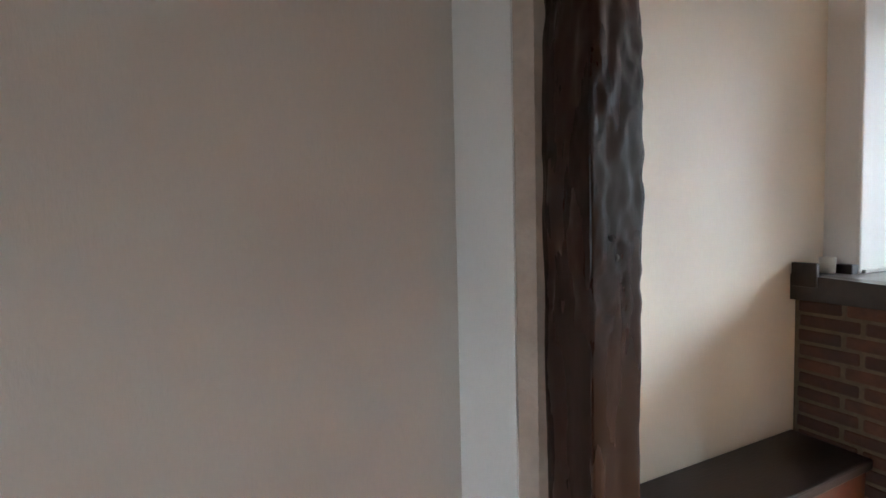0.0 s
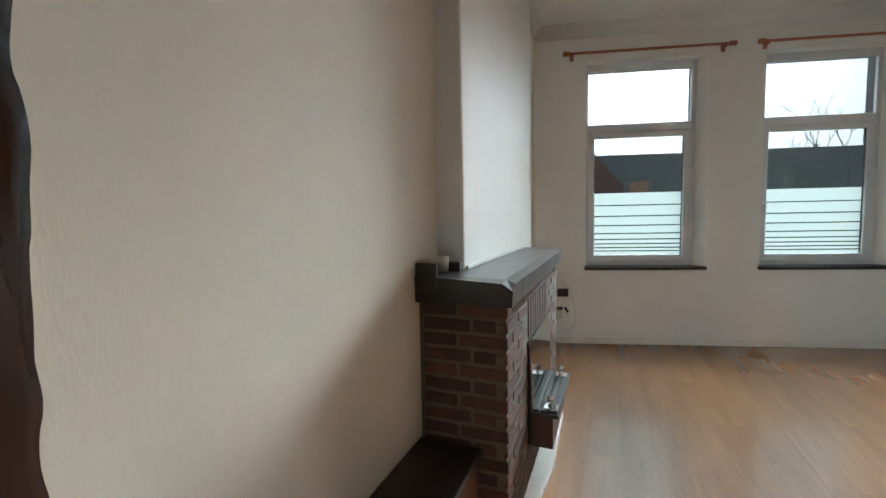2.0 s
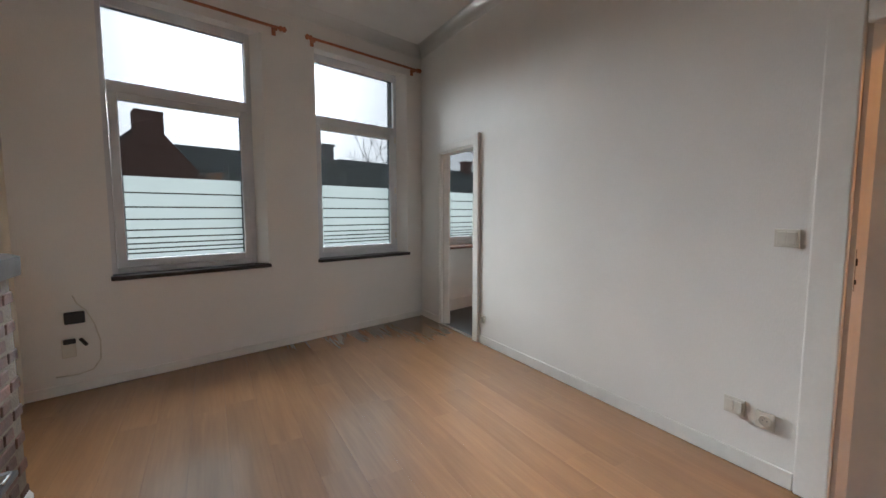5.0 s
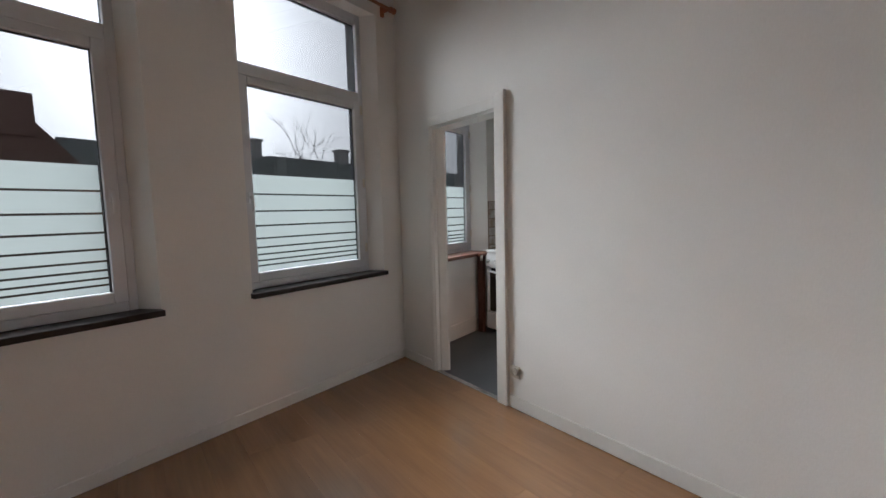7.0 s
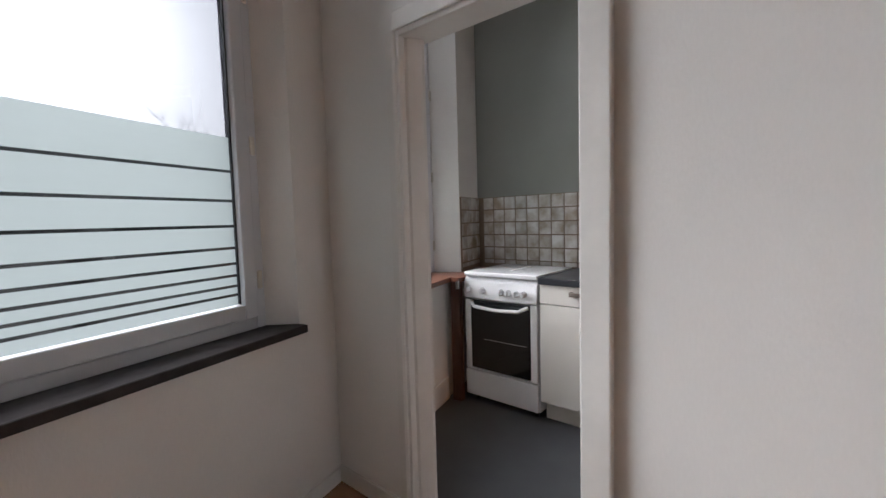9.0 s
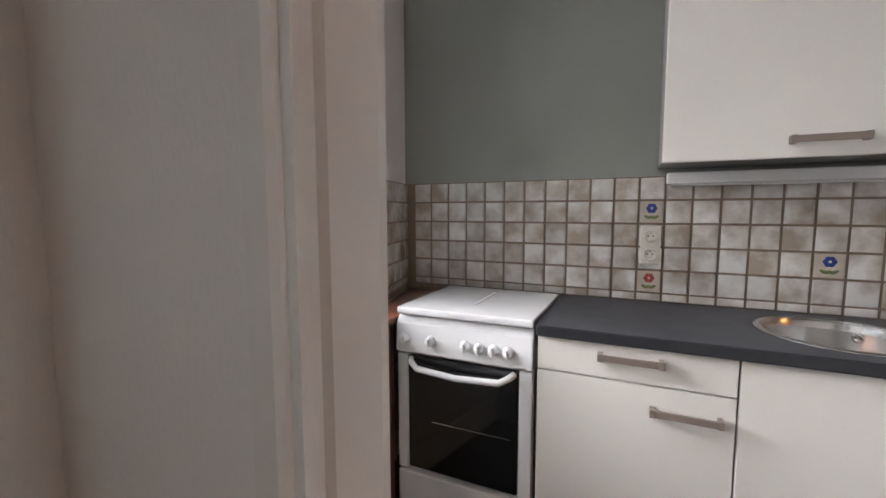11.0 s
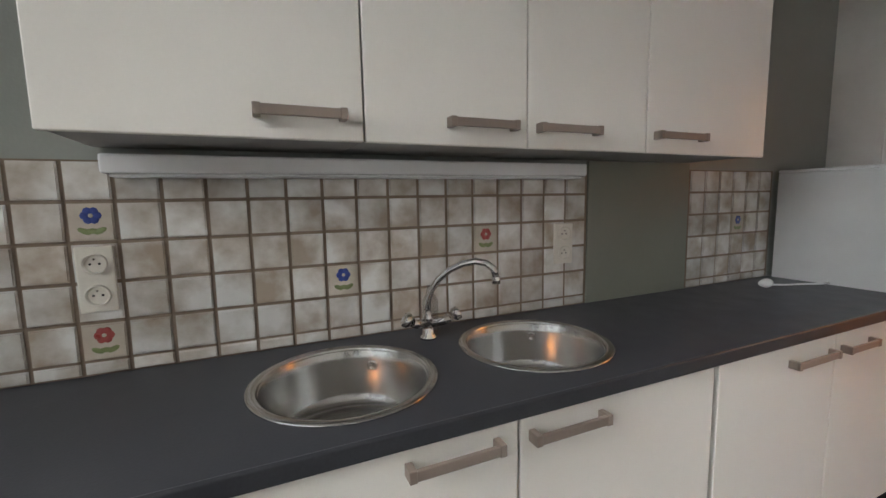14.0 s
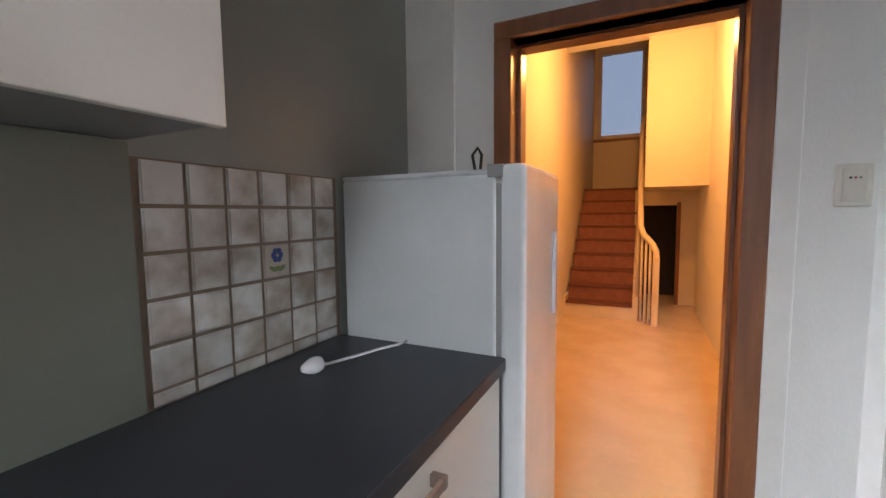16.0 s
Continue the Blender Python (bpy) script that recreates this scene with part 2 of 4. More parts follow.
def bx(bm, x0, x1, y0, y1, z0, z1, bev=0.0, seg=2, m=None):
    """A box, with rounded edges where bev is given, moved by m."""
    t = Matrix.Translation(((x0 + x1) / 2, (y0 + y1) / 2, (z0 + z1) / 2)) @ Matrix.Diagonal((x1 - x0, y1 - y0, z1 - z0, 1))
    made = bmesh.ops.create_cube(bm, size=1, matrix=t)["verts"]
    if bev:
        edges = list({e for v in made for e in v.link_edges})
        made = list({v for f in bmesh.ops.bevel(bm, geom=edges, offset=bev, segments=seg, affect='EDGES', profile=.5)["faces"] for v in f.verts} |
                    {v for v in made if v.is_valid})
    if m is not None:
        bmesh.ops.transform(bm, matrix=m, verts=made)
    return bm


def box(*a, **k):
    return bx(bmesh.new(), *a, **k)


def prism(bm, pts, z0, z1, m=None):
    """An upright prism over an outline in plan."""
    lo = [bm.verts.new((x, y, z0)) for x, y in pts]
    hi = [bm.verts.new((x, y, z1)) for x, y in pts]
    faces = [bm.faces.new(lo[::-1]), bm.faces.new(hi)]
    for i in range(len(pts)):
        j = (i + 1) % len(pts)
        faces.append(bm.faces.new((lo[i], lo[j], hi[j], hi[i])))
    bmesh.ops.recalc_face_normals(bm, faces=faces)
    if m is not None:
        bmesh.ops.transform(bm, matrix=m, verts=lo + hi)
    return bm


def tube(bm, pts, r, n=10, r1=None):
    """A round bar along points, tapering from r to r1."""
    pts = [Vector(p) for p in pts]
    r1 = r if r1 is None else r1
    rings = []
    for i, p in enumerate(pts):
        d = (pts[min(i + 1, len(pts) - 1)] - pts[max(i - 1, 0)]).normalized()
        a = d.orthogonal().normalized() if not rings else (side - d * side.dot(d)).normalized()
        side = a
        b = d.cross(a)
        rad = r + (r1 - r) * i / (len(pts) - 1)
        rings.append([bm.verts.new(p + rad * (math.cos(2 * math.pi * k / n) * a + math.sin(2 * math.pi * k / n) * b)) for k in range(n)])
    for s, t in zip(rings, rings[1:]):
        for k in range(n):
            bm.faces.new((s[k], s[(k + 1) % n], t[(k + 1) % n], t[k])).smooth = True
    bm.faces.new(rings[0][::-1])
    bm.faces.new(rings[-1])
    return bm


def lathe(bm, prof, m, n=28, cap=True):
    """A turned body: (radius, height) pairs about the z axis of m."""
    rings = [[bm.verts.new(m @ Vector((r * math.cos(2 * math.pi * k / n), r * math.sin(2 * math.pi * k / n), z))) for k in range(n)] for r, z in prof]
    for s, t in zip(rings, rings[1:]):
        for k in range(n):
            bm.faces.new((s[k], s[(k + 1) % n], t[(k + 1) % n], t[k])).smooth = True
    if cap and prof[0][0] > 1e-4:
        bm.faces.new(rings[0][::-1])
    if cap and prof[-1][0] > 1e-4:
        bm.faces.new(rings[-1])
    return bm


def mesh(name, bm, material):
    me = bpy.data.meshes.new(name)
    bmesh.ops.remove_doubles(bm, verts=bm.verts, dist=1e-6)
    bm.to_mesh(me)
    bm.free()
    me.materials.append(material)
    return me


def part(name, bm, material, parent, label=""):
    ob = new(name, mesh(name, bm, material))
    ob.parent = parent
    if parent.type == 'EMPTY':
        ob.matrix_parent_inverse = Matrix.Translation(-parent.location)
    return tagged(ob, label=label)


def thing(name, at, label, category, group=""):
    e = new(name)
    e.location, e.empty_display_size = at, .1
    return tagged(e, label=label, category=category, group=group)


def solid(name, bm, material, label, category, kind="", group=""):
    return tagged(new(name, mesh(name, bm, material)), label=label, category=category, kind=kind, group=group)


def piece(name, me, parent, m):
    ob = new(name, me)
    ob.parent, ob.matrix_basis = parent, m
    return ob


A = math.atan(.26)
FAC = Matrix.Rotation(A, 4, 'Z')     # street front: u along it, v outwards


def onfac(u, v, z=0):
    return FAC @ Vector((u, v, z))


def wall_boxes(bm, u0, u1, v0, v1, z0, z1, holes, m=None):
    """A straight wall with rectangular openings (u0, u1, z0, z1)."""
    u = u0
    for a, b, lo, hi in sorted(holes):
        bx(bm, u, a, v0, v1, z0, z1, m=m)
        if lo > z0:
            bx(bm, a, b, v0, v1, z0, lo, m=m)
        bx(bm, a, b, v0, v1, hi, z1, m=m)
        u = b
    bx(bm, u, u1, v0, v1, z0, z1, m=m)
    return bm


H = 3.30
# ---- setting: living room ----
S = dict(kind="structure")
YX = Matrix(((0, -1, 0, 0), (1, 0, 0, 0), (0, 0, 1, 0), (0, 0, 0, 1)))   # runs a wall along y instead of x
W1, W2, KW = (-3.12, -1.945), (-1.415, -.24), (.16, 1.344)
bm = wall_boxes(bmesh.new(), -3.9, .06, 0, .3, 0, H, [(W1[0], W1[1] + .012, .80, 2.96), (W2[0], W2[1] + .012, .80, 2.96)], FAC)
solid("wall_north", bm, WALL, "white painted plaster wall with two tall windows", "wall", **S)
bm = wall_boxes(bmesh.new(), -8.5, 0.0, -.12, 0, 0, H, [(-4.95, -4.085, 0, 2.07), (-1.23, -.50, 0, 2.0)], YX)
solid("wall_east", bm, WALL, "white painted wall with two door openings", "wall", **S)
solid("wall_west_rear", box(-3.75, -3.53, -8.5, -5.5, 0, H), REARWALL, "off-white painted wall of the rear room", "wall", **S)
bm = box(-3.75, -3.53, -5.5, -.7, 0, H)
solid("wall_west", bm, CREAM, "cream papered wall beside the fireplace", "wall", **S)
bm = box(-3.54, -3.40, -3.64, -1.88, .9, H, bev=.012)
bx(bm, -3.54, -3.41, -3.62, -2.2, 0, .95)
solid("wall_chimney_breast", bm, WALL, "white painted chimney breast above the fireplace", "wall", **S)
bm = wall_boxes(bmesh.new(), -3.75, .12, -8.7, -8.5, 0, H, [(-2.45, -1.55, .85, 1.75)])
solid("wall_south", bm, WALL, "plain white wall closing the rear room", "wall", **S)
solid("ceiling", box(-3.75, 0, -8.7, .3, H, H + .15), CEIL, "white plaster ceiling with a coved edge", "ceiling", **S)
solid("floor", box(-3.75, 0.0, -8.5, .1, -.12, -.012), MORTAR, "subfloor under the laminate boards", "floor", **S)


def cove(name, m, length):
    """A hollow quarter-round between wall and ceiling, along x of m."""
    bm, r, n = bmesh.new(), .11, 7
    prof = [(.02, .02), (.02, -r)] + [(-r * (1 - math.cos(math.pi / 2 * k / n)), -r * (1 - math.sin(math.pi / 2 * k / n))) for k in range(n + 1)] + [(-r, .02)]
    rings = [[bm.verts.new(m @ Vector((x, p, q))) for p, q in prof] for x in (0, length)]
    for k in range(len(prof)):
        j = (k + 1) % len(prof)
        bm.faces.new((rings[0][k], rings[0][j], rings[1][j], rings[1][k])).smooth = 1 < k < len(prof) - 2
    bm.faces.new(rings[0])
    bm.faces.new(rings[1][::-1])
    bmesh.ops.recalc_face_normals(bm, faces=bm.faces)
    return solid(name, bm, CEIL, "white coved ceiling moulding", "moulding", **S)


cove("trim_cove_north", FAC @ Matrix.Translation((-3.8, 0, H)), 3.9)
cove("trim_cove_east", Matrix.Translation((0, .15, H)) @ Matrix.Rotation(-math.pi / 2, 4, 'Z'), 5.6)
cove("trim_cove_west", Matrix.Translation((-3.53, -5.4, H)) @ Matrix.Rotation(math.pi / 2, 4, 'Z'), 4.6)

solid("baseboard_north", box(-3.7, -.02, -.014, 0, 0, .075, bev=.004, m=FAC), WHITE, "low white painted baseboard", "baseboard", **S)
solid("baseboard_east", box(-.014, 0, -3.95, -1.32, 0, .085, bev=.004), WHITE, "low white painted baseboard", "baseboard", **S)
solid("baseboard_corner", box(-.014, 0, -.48, 0, 0, .08, bev=.004), WHITE, "short white painted baseboard in the corner", "baseboard", **S)

# kitchen door lining
door = solid("door_1", box(-.03, .0, -1.315, -1.225, 0, 2.10, bev=.006), WHITE, "white painted doorway casing without a door", "doorway", **S)
bm = box(-.012, .0, -1.225, -.476, 2.0, 2.075, bev=.005)
part("head_casing", bm, WHITE, door)
bm = prism(bmesh.new(), [(-.012, -.44), (-.012, -.474), (-.006, -.483), (.03, -.497), (.036, -.512), (.085, -.543), (.105, -.540), (.122, -.50), (.122, -.44)], 0, 2.0)
part("jamb", bm, WHITE, door)
part("jamb", box(0, .135, -1.236, -1.215, 0, 2.0, bev=.004), WHITE, door)
part("head_lining", box(0, .135, -1.215, -.50, 1.98, 2.003, bev=.004), WHITE, door)
part("threshold", box(-.012, .03, -1.225, -.50, -.003, .008, bev=.003), STEEL, door, "thin metal threshold strip")

# hall door lining
door = solid("door_2", box(-.028, 0, -4.085, -3.955, 0, 2.19, bev=.01), WHITE, "cream painted doorway casing to the hall", "doorway", **S)
part("head_casing", box(-.028, 0, -5.08, -4.085, 2.07, 2.19, bev=.01), WHITE, door)
part("casing", box(-.028, 0, -5.08, -4.95, 0, 2.07, bev=.01), WHITE, door)
bm = prism(bmesh.new(), [(0, -4.07), (.125, -4.07), (.20, -4.35), (.13, -4.36), (.06, -4.12), (0, -4.10)], 0, 2.07)
part("jamb", bm, WHITE, door)
part("strike_plate", box(.004, .03, -4.1035, -4.10, .98, 1.16, bev=.001), STEEL, door, "worn steel strike plate")
part("latch_hole", box(.010, .022, -4.106, -4.103, 1.09, 1.12), BLACK, door)
part("latch_hole", box(.010, .022, -4.106, -4.103, 1.01, 1.03), BLACK, door)


# ---- windows ----
def window(name, u0, u1, zs, zt, vframe, gaps, hinge_right, sill_mat, sill_v, label, sill_label, inset=.055, flare=.012, vin=.002):
    w = solid(name, bmesh.new(), PVC, label, "window", **S)
    ou0, ou1 = u0, u1 - inset
    v0, v1 = vframe, vframe + .07

    def fr(nm, parts_, parent=w, lab=""):
        b = bmesh.new()
        for q in parts_:
            bx(b, *q, bev=.006, m=FAC)
        return part(nm, b, PVC, parent, lab)
    fr("window_frame", [(ou0, ou0 + .045, v0, v1, zs, zt), (ou1 - .045, ou1, v0, v1, zs, zt), (ou0 + .045, ou1 - .045, v0, v1, zs, zs + .05),
                        (ou0 + .045, ou1 - .045, v0, v1, zt - .08, zt), (ou0 + .045, ou1 - .045, v0, v1, 2.25, 2.335)])
    a, b_, c, d = ou0 + .047, ou1 - .047, zs + .052, 2.248
    s0, s1 = v0 - .014, v0 + .05
    sash = fr("sash", [(a, a + .062, s0, s1, c, d), (b_ - .062, b_, s0, s1, c, d), (a + .062, b_ - .062, s0, s1, c, c + .062), (a + .062, b_ - .062, s0, s1, d - .055, d)])
    ga, gb, gc, gd = a + .06, b_ - .06, c + .06, d - .053
    p = part("pane", box(ga, gb, v0 + .02, v0 + .026, gc, gd, m=FAC), PANE, w, "double glazing tinted grey to dim the view outside")
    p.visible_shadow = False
    p = part("pane", box(ou0 + .044, ou1 - .044, v0 + .03, v0 + .036, 2.334, zt - .078, m=FAC), PANE, w, "double glazing tinted grey to dim the view outside")
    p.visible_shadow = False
    seal = bmesh.new()
    for q in ((ga - .002, ga + .007, gc, gd), (gb - .007, gb + .002, gc, gd), (ga, gb, gd - .006, gd + .002)):
        bx(seal, q[0], q[1], v0 + .012, v0 + .0185, q[2], q[3], m=FAC)
    part("gasket", seal, BLACK, sash, "black rubber glazing gasket")
    top = gaps[0]
    edges = [top] + [z for g in gaps[1:] for z in (g + .0055, g - .0055)] + [gc + .004]
    for hi, lo in zip(edges[0::2], edges[1::2]):
        q = part("frosted_strip", box(ga + .012, gb - .012, v0 + .0165, v0 + .019, lo, hi, m=FAC), FILM, w, "frosted white privacy film")
        q.visible_shadow = False
    hx = b_ - .031 if not hinge_right else a + .031
    hb = box(hx - .014, hx + .014, s0 - .012, s0, 1.42, 1.49, bev=.004, m=FAC)
    bx(hb, hx - .009, hx + .009, s0 - .034, s0 - .012, 1.445, 1.465, bev=.003, m=FAC)
    bx(hb, hx - .010, hx + .010, s0 - .046, s0 - .030, 1.36, 1.47, bev=.006, m=FAC)
    part("window_handle", hb, PVC, sash, "white plastic window handle")
    if hinge_right:
        for z in (zs + .17, 1.55, 2.15):
            part("hinge", box(b_ - .004, b_ + .016, s0 - .014, s0 - .001, z, z + .075, bev=.004, m=FAC), SOCKET, sash)
    rv = prism(bmesh.new(), [(u1 - inset - .001, vframe + .01), (u1 + flare, vin), (u1 + flare + .02, vin), (u1 + flare + .02, .302), (u1 - inset - .001, .302)], zs, zt, FAC)
    part("reveal", rv, WALL, w, "white splayed plaster reveal")
    part("window_sill", box(u0 - .012, u1 + .018, sill_v, v0 + .06, zs - .032, zs + .002, bev=.005, m=FAC), sill_mat, w, sill_label)
    return w


GAPS = (1.612, 1.48, 1.364, 1.264, 1.177, 1.114, 1.066, 1.024, .988)
window("window_1", *W1, .832, 2.96, .12, GAPS, False, SLATE, -.045, "tall white plastic window with frosted striped film", "dark stone window sill")
window("window_2", *W2, .832, 2.96, .12, GAPS, True, SLATE, -.045, "tall white plastic window with frosted striped film", "dark stone window sill")

# unseen rear window opening behind the walk, added to let daylight in from behind
w = solid("window_3", box(-2.45, -2.39, -8.62, -8.56, .85, 1.75, bev=.005), PVC, "plain white window of the rear room, unseen, added to let in daylight", "window", **S)
bm = box(-1.61, -1.55, -8.62, -8.56, .85, 1.75, bev=.005)
bx(bm, -2.39, -1.61, -8.62, -8.56, .85, .91, bev=.005)
bx(bm, -2.39, -1.61, -8.62, -8.56, 1.69, 1.75, bev=.005)
bx(bm, -2.03, -1.97, -8.62, -8.56, .91, 1.69, bev=.005)
part("window_frame", bm, PVC, w)

# ---- setting: kitchen ----
KI = .12
bm = wall_boxes(bmesh.new(), .06, 1.95, -.09, .3, 0, H, [(KW[0], KW[1], .835, 2.96)], FAC)
kn = solid("wall_kitchen_north", bm, WALL, "white kitchen wall with a window", "wall", **S)
kt = solid("wall_kitchen_east", box(1.70, 1.9, -4.3, .45, 0, H), GREEN, "kitchen wall painted grey green above the tiles", "wall", **S)
bm = wall_boxes(bmesh.new(), KI, 1.9, -4.33, -4.15, 0, H, [(.47, 1.235, 0, 1.985)])
solid("wall_kitchen_south", bm, WALL, "white kitchen wall with a doorway to the hall", "wall", **S)
solid("ceiling_kitchen", box(0, 1.9, -4.33, .5, H - .001, H + .14), CEIL, "white kitchen ceiling", "ceiling", **S)
solid("floor_kitchen", box(.0, 1.75, -4.33, .5, -.12, 0), VINYL, "dark grey vinyl kitchen floor", "floor", **S)
solid("baseboard_kitchen", box(.13, 1.06, -.106, -.09, 0, .16, bev=.006, m=FAC), WHITE, "high white kitchen baseboard", "baseboard", **S)
window("window_4", *KW, .865, 2.96, .12, (1.60, 1.48, 1.364, 1.264, 1.177, 1.114, 1.066, 1.030, .998), True, REDWOOD, -.135,
       "white plastic kitchen window with frosted striped film", "reddish brown wooden window sill", .026, 0, -.088)

fr = solid("door_3", bmesh.new(), FRAMEWOOD, "brown stained wooden door frame to the hall", "doorway", **S)
part("frame_post", box(1.23, 1.30, -4.34, -4.125, 0, 1.985, bev=.006), FRAMEWOOD, fr)
part("frame_post", box(.40, .475, -4.34, -4.125, 0, 1.985, bev=.006), FRAMEWOOD, fr)
part("frame_head", box(.40, 1.30, -4.34, -4.125, 1.985, 2.05, bev=.006), FRAMEWOOD, fr)
bm = box(1.215, 1.23, -4.30, -4.22, 0, 1.985, bev=.002)
bx(bm, .475, .49, -4.30, -4.22, 0, 1.985, bev=.002)
bx(bm, .49, 1.215, -4.30, -4.22, 1.97, 1.985, bev=.002)
part("door_stop", bm, FRAMEWOOD, fr)
part("threshold", box(.475, 1.23, -4.35, -4.32, -.004, .006, bev=.002), SOCKET, fr, "pale threshold strip")
solid("trim_board", box(1.475, 1.70, -4.15, -4.138, 0, H), WHITE, "white painted board in the kitchen corner", "trim", **S)
solid("trim_casing", box(.33, .40, -4.15, -4.132, 0, 2.16, bev=.004), WHITE, "white painted outer casing", "trim", **S)

# ---- setting: hall and stairs ----
bm = box(1.66, 1.86, -11.2, -4.33, 0, 5.2)
solid("wall_hall_east", bm, HALLWALL, "cream painted staircase wall", "wall", **S)
bm = box(-.12, .0, -11.2, -8.7, 0, 5.2)
bx(bm, -.12, 0, -8.7, -4.95, H, 5.2)
bx(bm, 0.0, .10, -9.8, -4.97, 0, H - .002)
solid("wall_hall_west", bm, HALLWALL, "cream painted hall wall", "wall", **S)
bm = wall_boxes(bmesh.new(), -.12, 1.86, -11.2, -11.0, 0, 5.2, [(.80, 1.60, 2.66, 4.25)])
solid("wall_hall_south", bm, HALLWALL, "cream landing wall with a stair window", "wall", **S)
bm = wall_boxes(bmesh.new(), 0.0, .88, -9.35, -9.2, 0, 1.62, [(.34, .80, 0, 1.40)])
solid("wall_hall_rear", bm, HALLWALL, "cream wall under the upper stair flight", "wall", **S)
bm = box(.06, .76, -9.5, -8.0, 1.60, 5.2)
solid("wall_upper_flight", bm, HALLWALL, "cream boxed-in side of the upper stair flight", "wall", **S)
solid("ceiling_hall", box(.0, 1.70, -8.0, -4.33, H - .003, H + .1), CEIL, "white hall ceiling", "ceiling", **S)
bm = box(-.12, 1.86, -11.2, -8.0, 5.2, 5.3)
bx(bm, -.12, 1.86, -8.1, -7.98, H, 5.2)
solid("ceiling_stairwell", bm, CEIL, "white stairwell ceiling", "ceiling", **S)
solid("floor_hall", box(.0, 1.7, -11.0, -4.33, -.12, -.001), HALLFLOOR, "shiny cream hall linoleum", "floor", **S)
# Solid block; its dark colour stands in for the dim room
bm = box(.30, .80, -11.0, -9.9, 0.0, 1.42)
solid("wall_dark_block", bm, SLATE, "block coloured dark to stand in for the dim room behind the low opening", "wall", **S)
d = solid("door_4", box(.30, .345, -9.205, -9.18, 0, 1.44, bev=.004), FRAMEWOOD, "brown wooden frame of a low opening", "doorway", **S)
w = solid("window_5", bmesh.new(), PVC, "white stair window with a frosted pane", "window", **S)
bm = box(.80, .86, -11.06, -10.99, 2.66, 4.25, bev=.005)
bx(bm, 1.53, 1.60, -11.06, -10.99, 2.66, 4.25, bev=.005)
bx(bm, .86, 1.53, -11.06, -10.99, 2.66, 2.73, bev=.005)
bx(bm, .86, 1.53, -11.06, -10.99, 4.18, 4.25, bev=.005)
part("window_frame", bm, PVC, w)
part("pane", box(.86, 1.53, -11.04, -11.035, 2.73, 4.18), STAIRPANE, w, "frosted stair window glass, tinted to cut the daylight")
part("window_sill", box(.74, 1.66, -11.0, -10.93, 2.62, 2.66, bev=.005), FRAMEWOOD, w, "brown wooden sill")

# ---- staircase ----
st = thing("staircase", (1.25, -8.0, 0), "steep staircase with red-brown covered steps and cream sides", "staircase")
RISE, RUN = .187, .205
for k in range(9):
    y = -7.98 - RUN * k
    part("riser", box(.86, 1.64, y - .03, y, RISE * k, RISE * (k + 1) - .03), RAILP if k == 0 else RISER, st)
    part("tread", box(.86, 1.64, y - RUN - .03, y + .02, RISE * (k + 1) - .03, RISE * (k + 1), bev=.008), STEP, st)
bm = bmesh.new()
for k in range(9):
    bx(bm, .80, .86, -7.98 - RUN * (k + 1), -7.97 - RUN * k, 0, RISE * (k + 1) + .10)
part("stringer", bm, RAILP, st, "cream painted stringer")
part("stringer", box(1.64, 1.66, -9.85, -7.96, 0, .25), RAILP, st)
part("landing", box(.0, 1.66, -11.0, -9.83, RISE * 9 - .16, RISE * 9), STEP, st)
rail = thing("stair_railing", (.72, -7.8, 0), "cream painted tubular stair railing with balusters", "railing")
rp = [(.62, -7.80, .0), (.62, -7.80, .78), (.625, -7.815, .86), (.66, -7.86, .94), (.76, -7.96, 1.05), (.79, -8.05, 1.14), (.80, -8.3, 1.42), (.81, -9.0, 2.08),
      (.81, -9.55, 2.60), (.78, -9.62, 2.72), (.70, -9.66, 2.84)]
part("handrail", tube(bmesh.new(), rp, .034, 10), RAILP, rail)
part("newel_post", box(.585, .655, -7.835, -7.765, 0, .80, bev=.012), RAILP, rail)
for k in range(3):
    part("baluster", tube(bmesh.new(), [(.68 + .045 * k, -7.87 - .06 * k, 0), (.68 + .045 * k, -7.87 - .06 * k, .95 + .05 * k)], .014, 8), RAILP, rail)
for k in range(5):
    y = -8.15 - .31 * k
    part("baluster", tube(bmesh.new(), [(.82, y, RISE * (k * 1.5 + 1)), (.81, y, 1.25 + .95 * (.15 + .31 * k))], .012, 8), RAILP, rail)
hl = thing("hall_lamp", (.70, -6.6, H), "small white glass ceiling lamp, lit, in the hall", "ceiling lamp")
part("lamp_base", lathe(bmesh.new(), [(.06, 0), (.06, -.05), (.02, -.07), (.02, -.38)], Matrix.Translation((.70, -6.6, H - .004)), 16), ENAMEL, hl)

# ---- oak post and stub wall ----
bm = prism(bmesh.new(), [(-3.53, -5.53), (-3.23, -5.53), (-3.20, -5.50), (-3.19, -5.34), (-3.53, -5.34)], 0, H)
solid("wall_stub", bm, STUB, "tan plastered wall stub beside the oak post", "wall", **S)
solid("trim_stub_face", box(-3.53, -3.235, -5.5345, -5.5295, 0, H), WALL, "white painted face of the wall stub", "trim", **S)


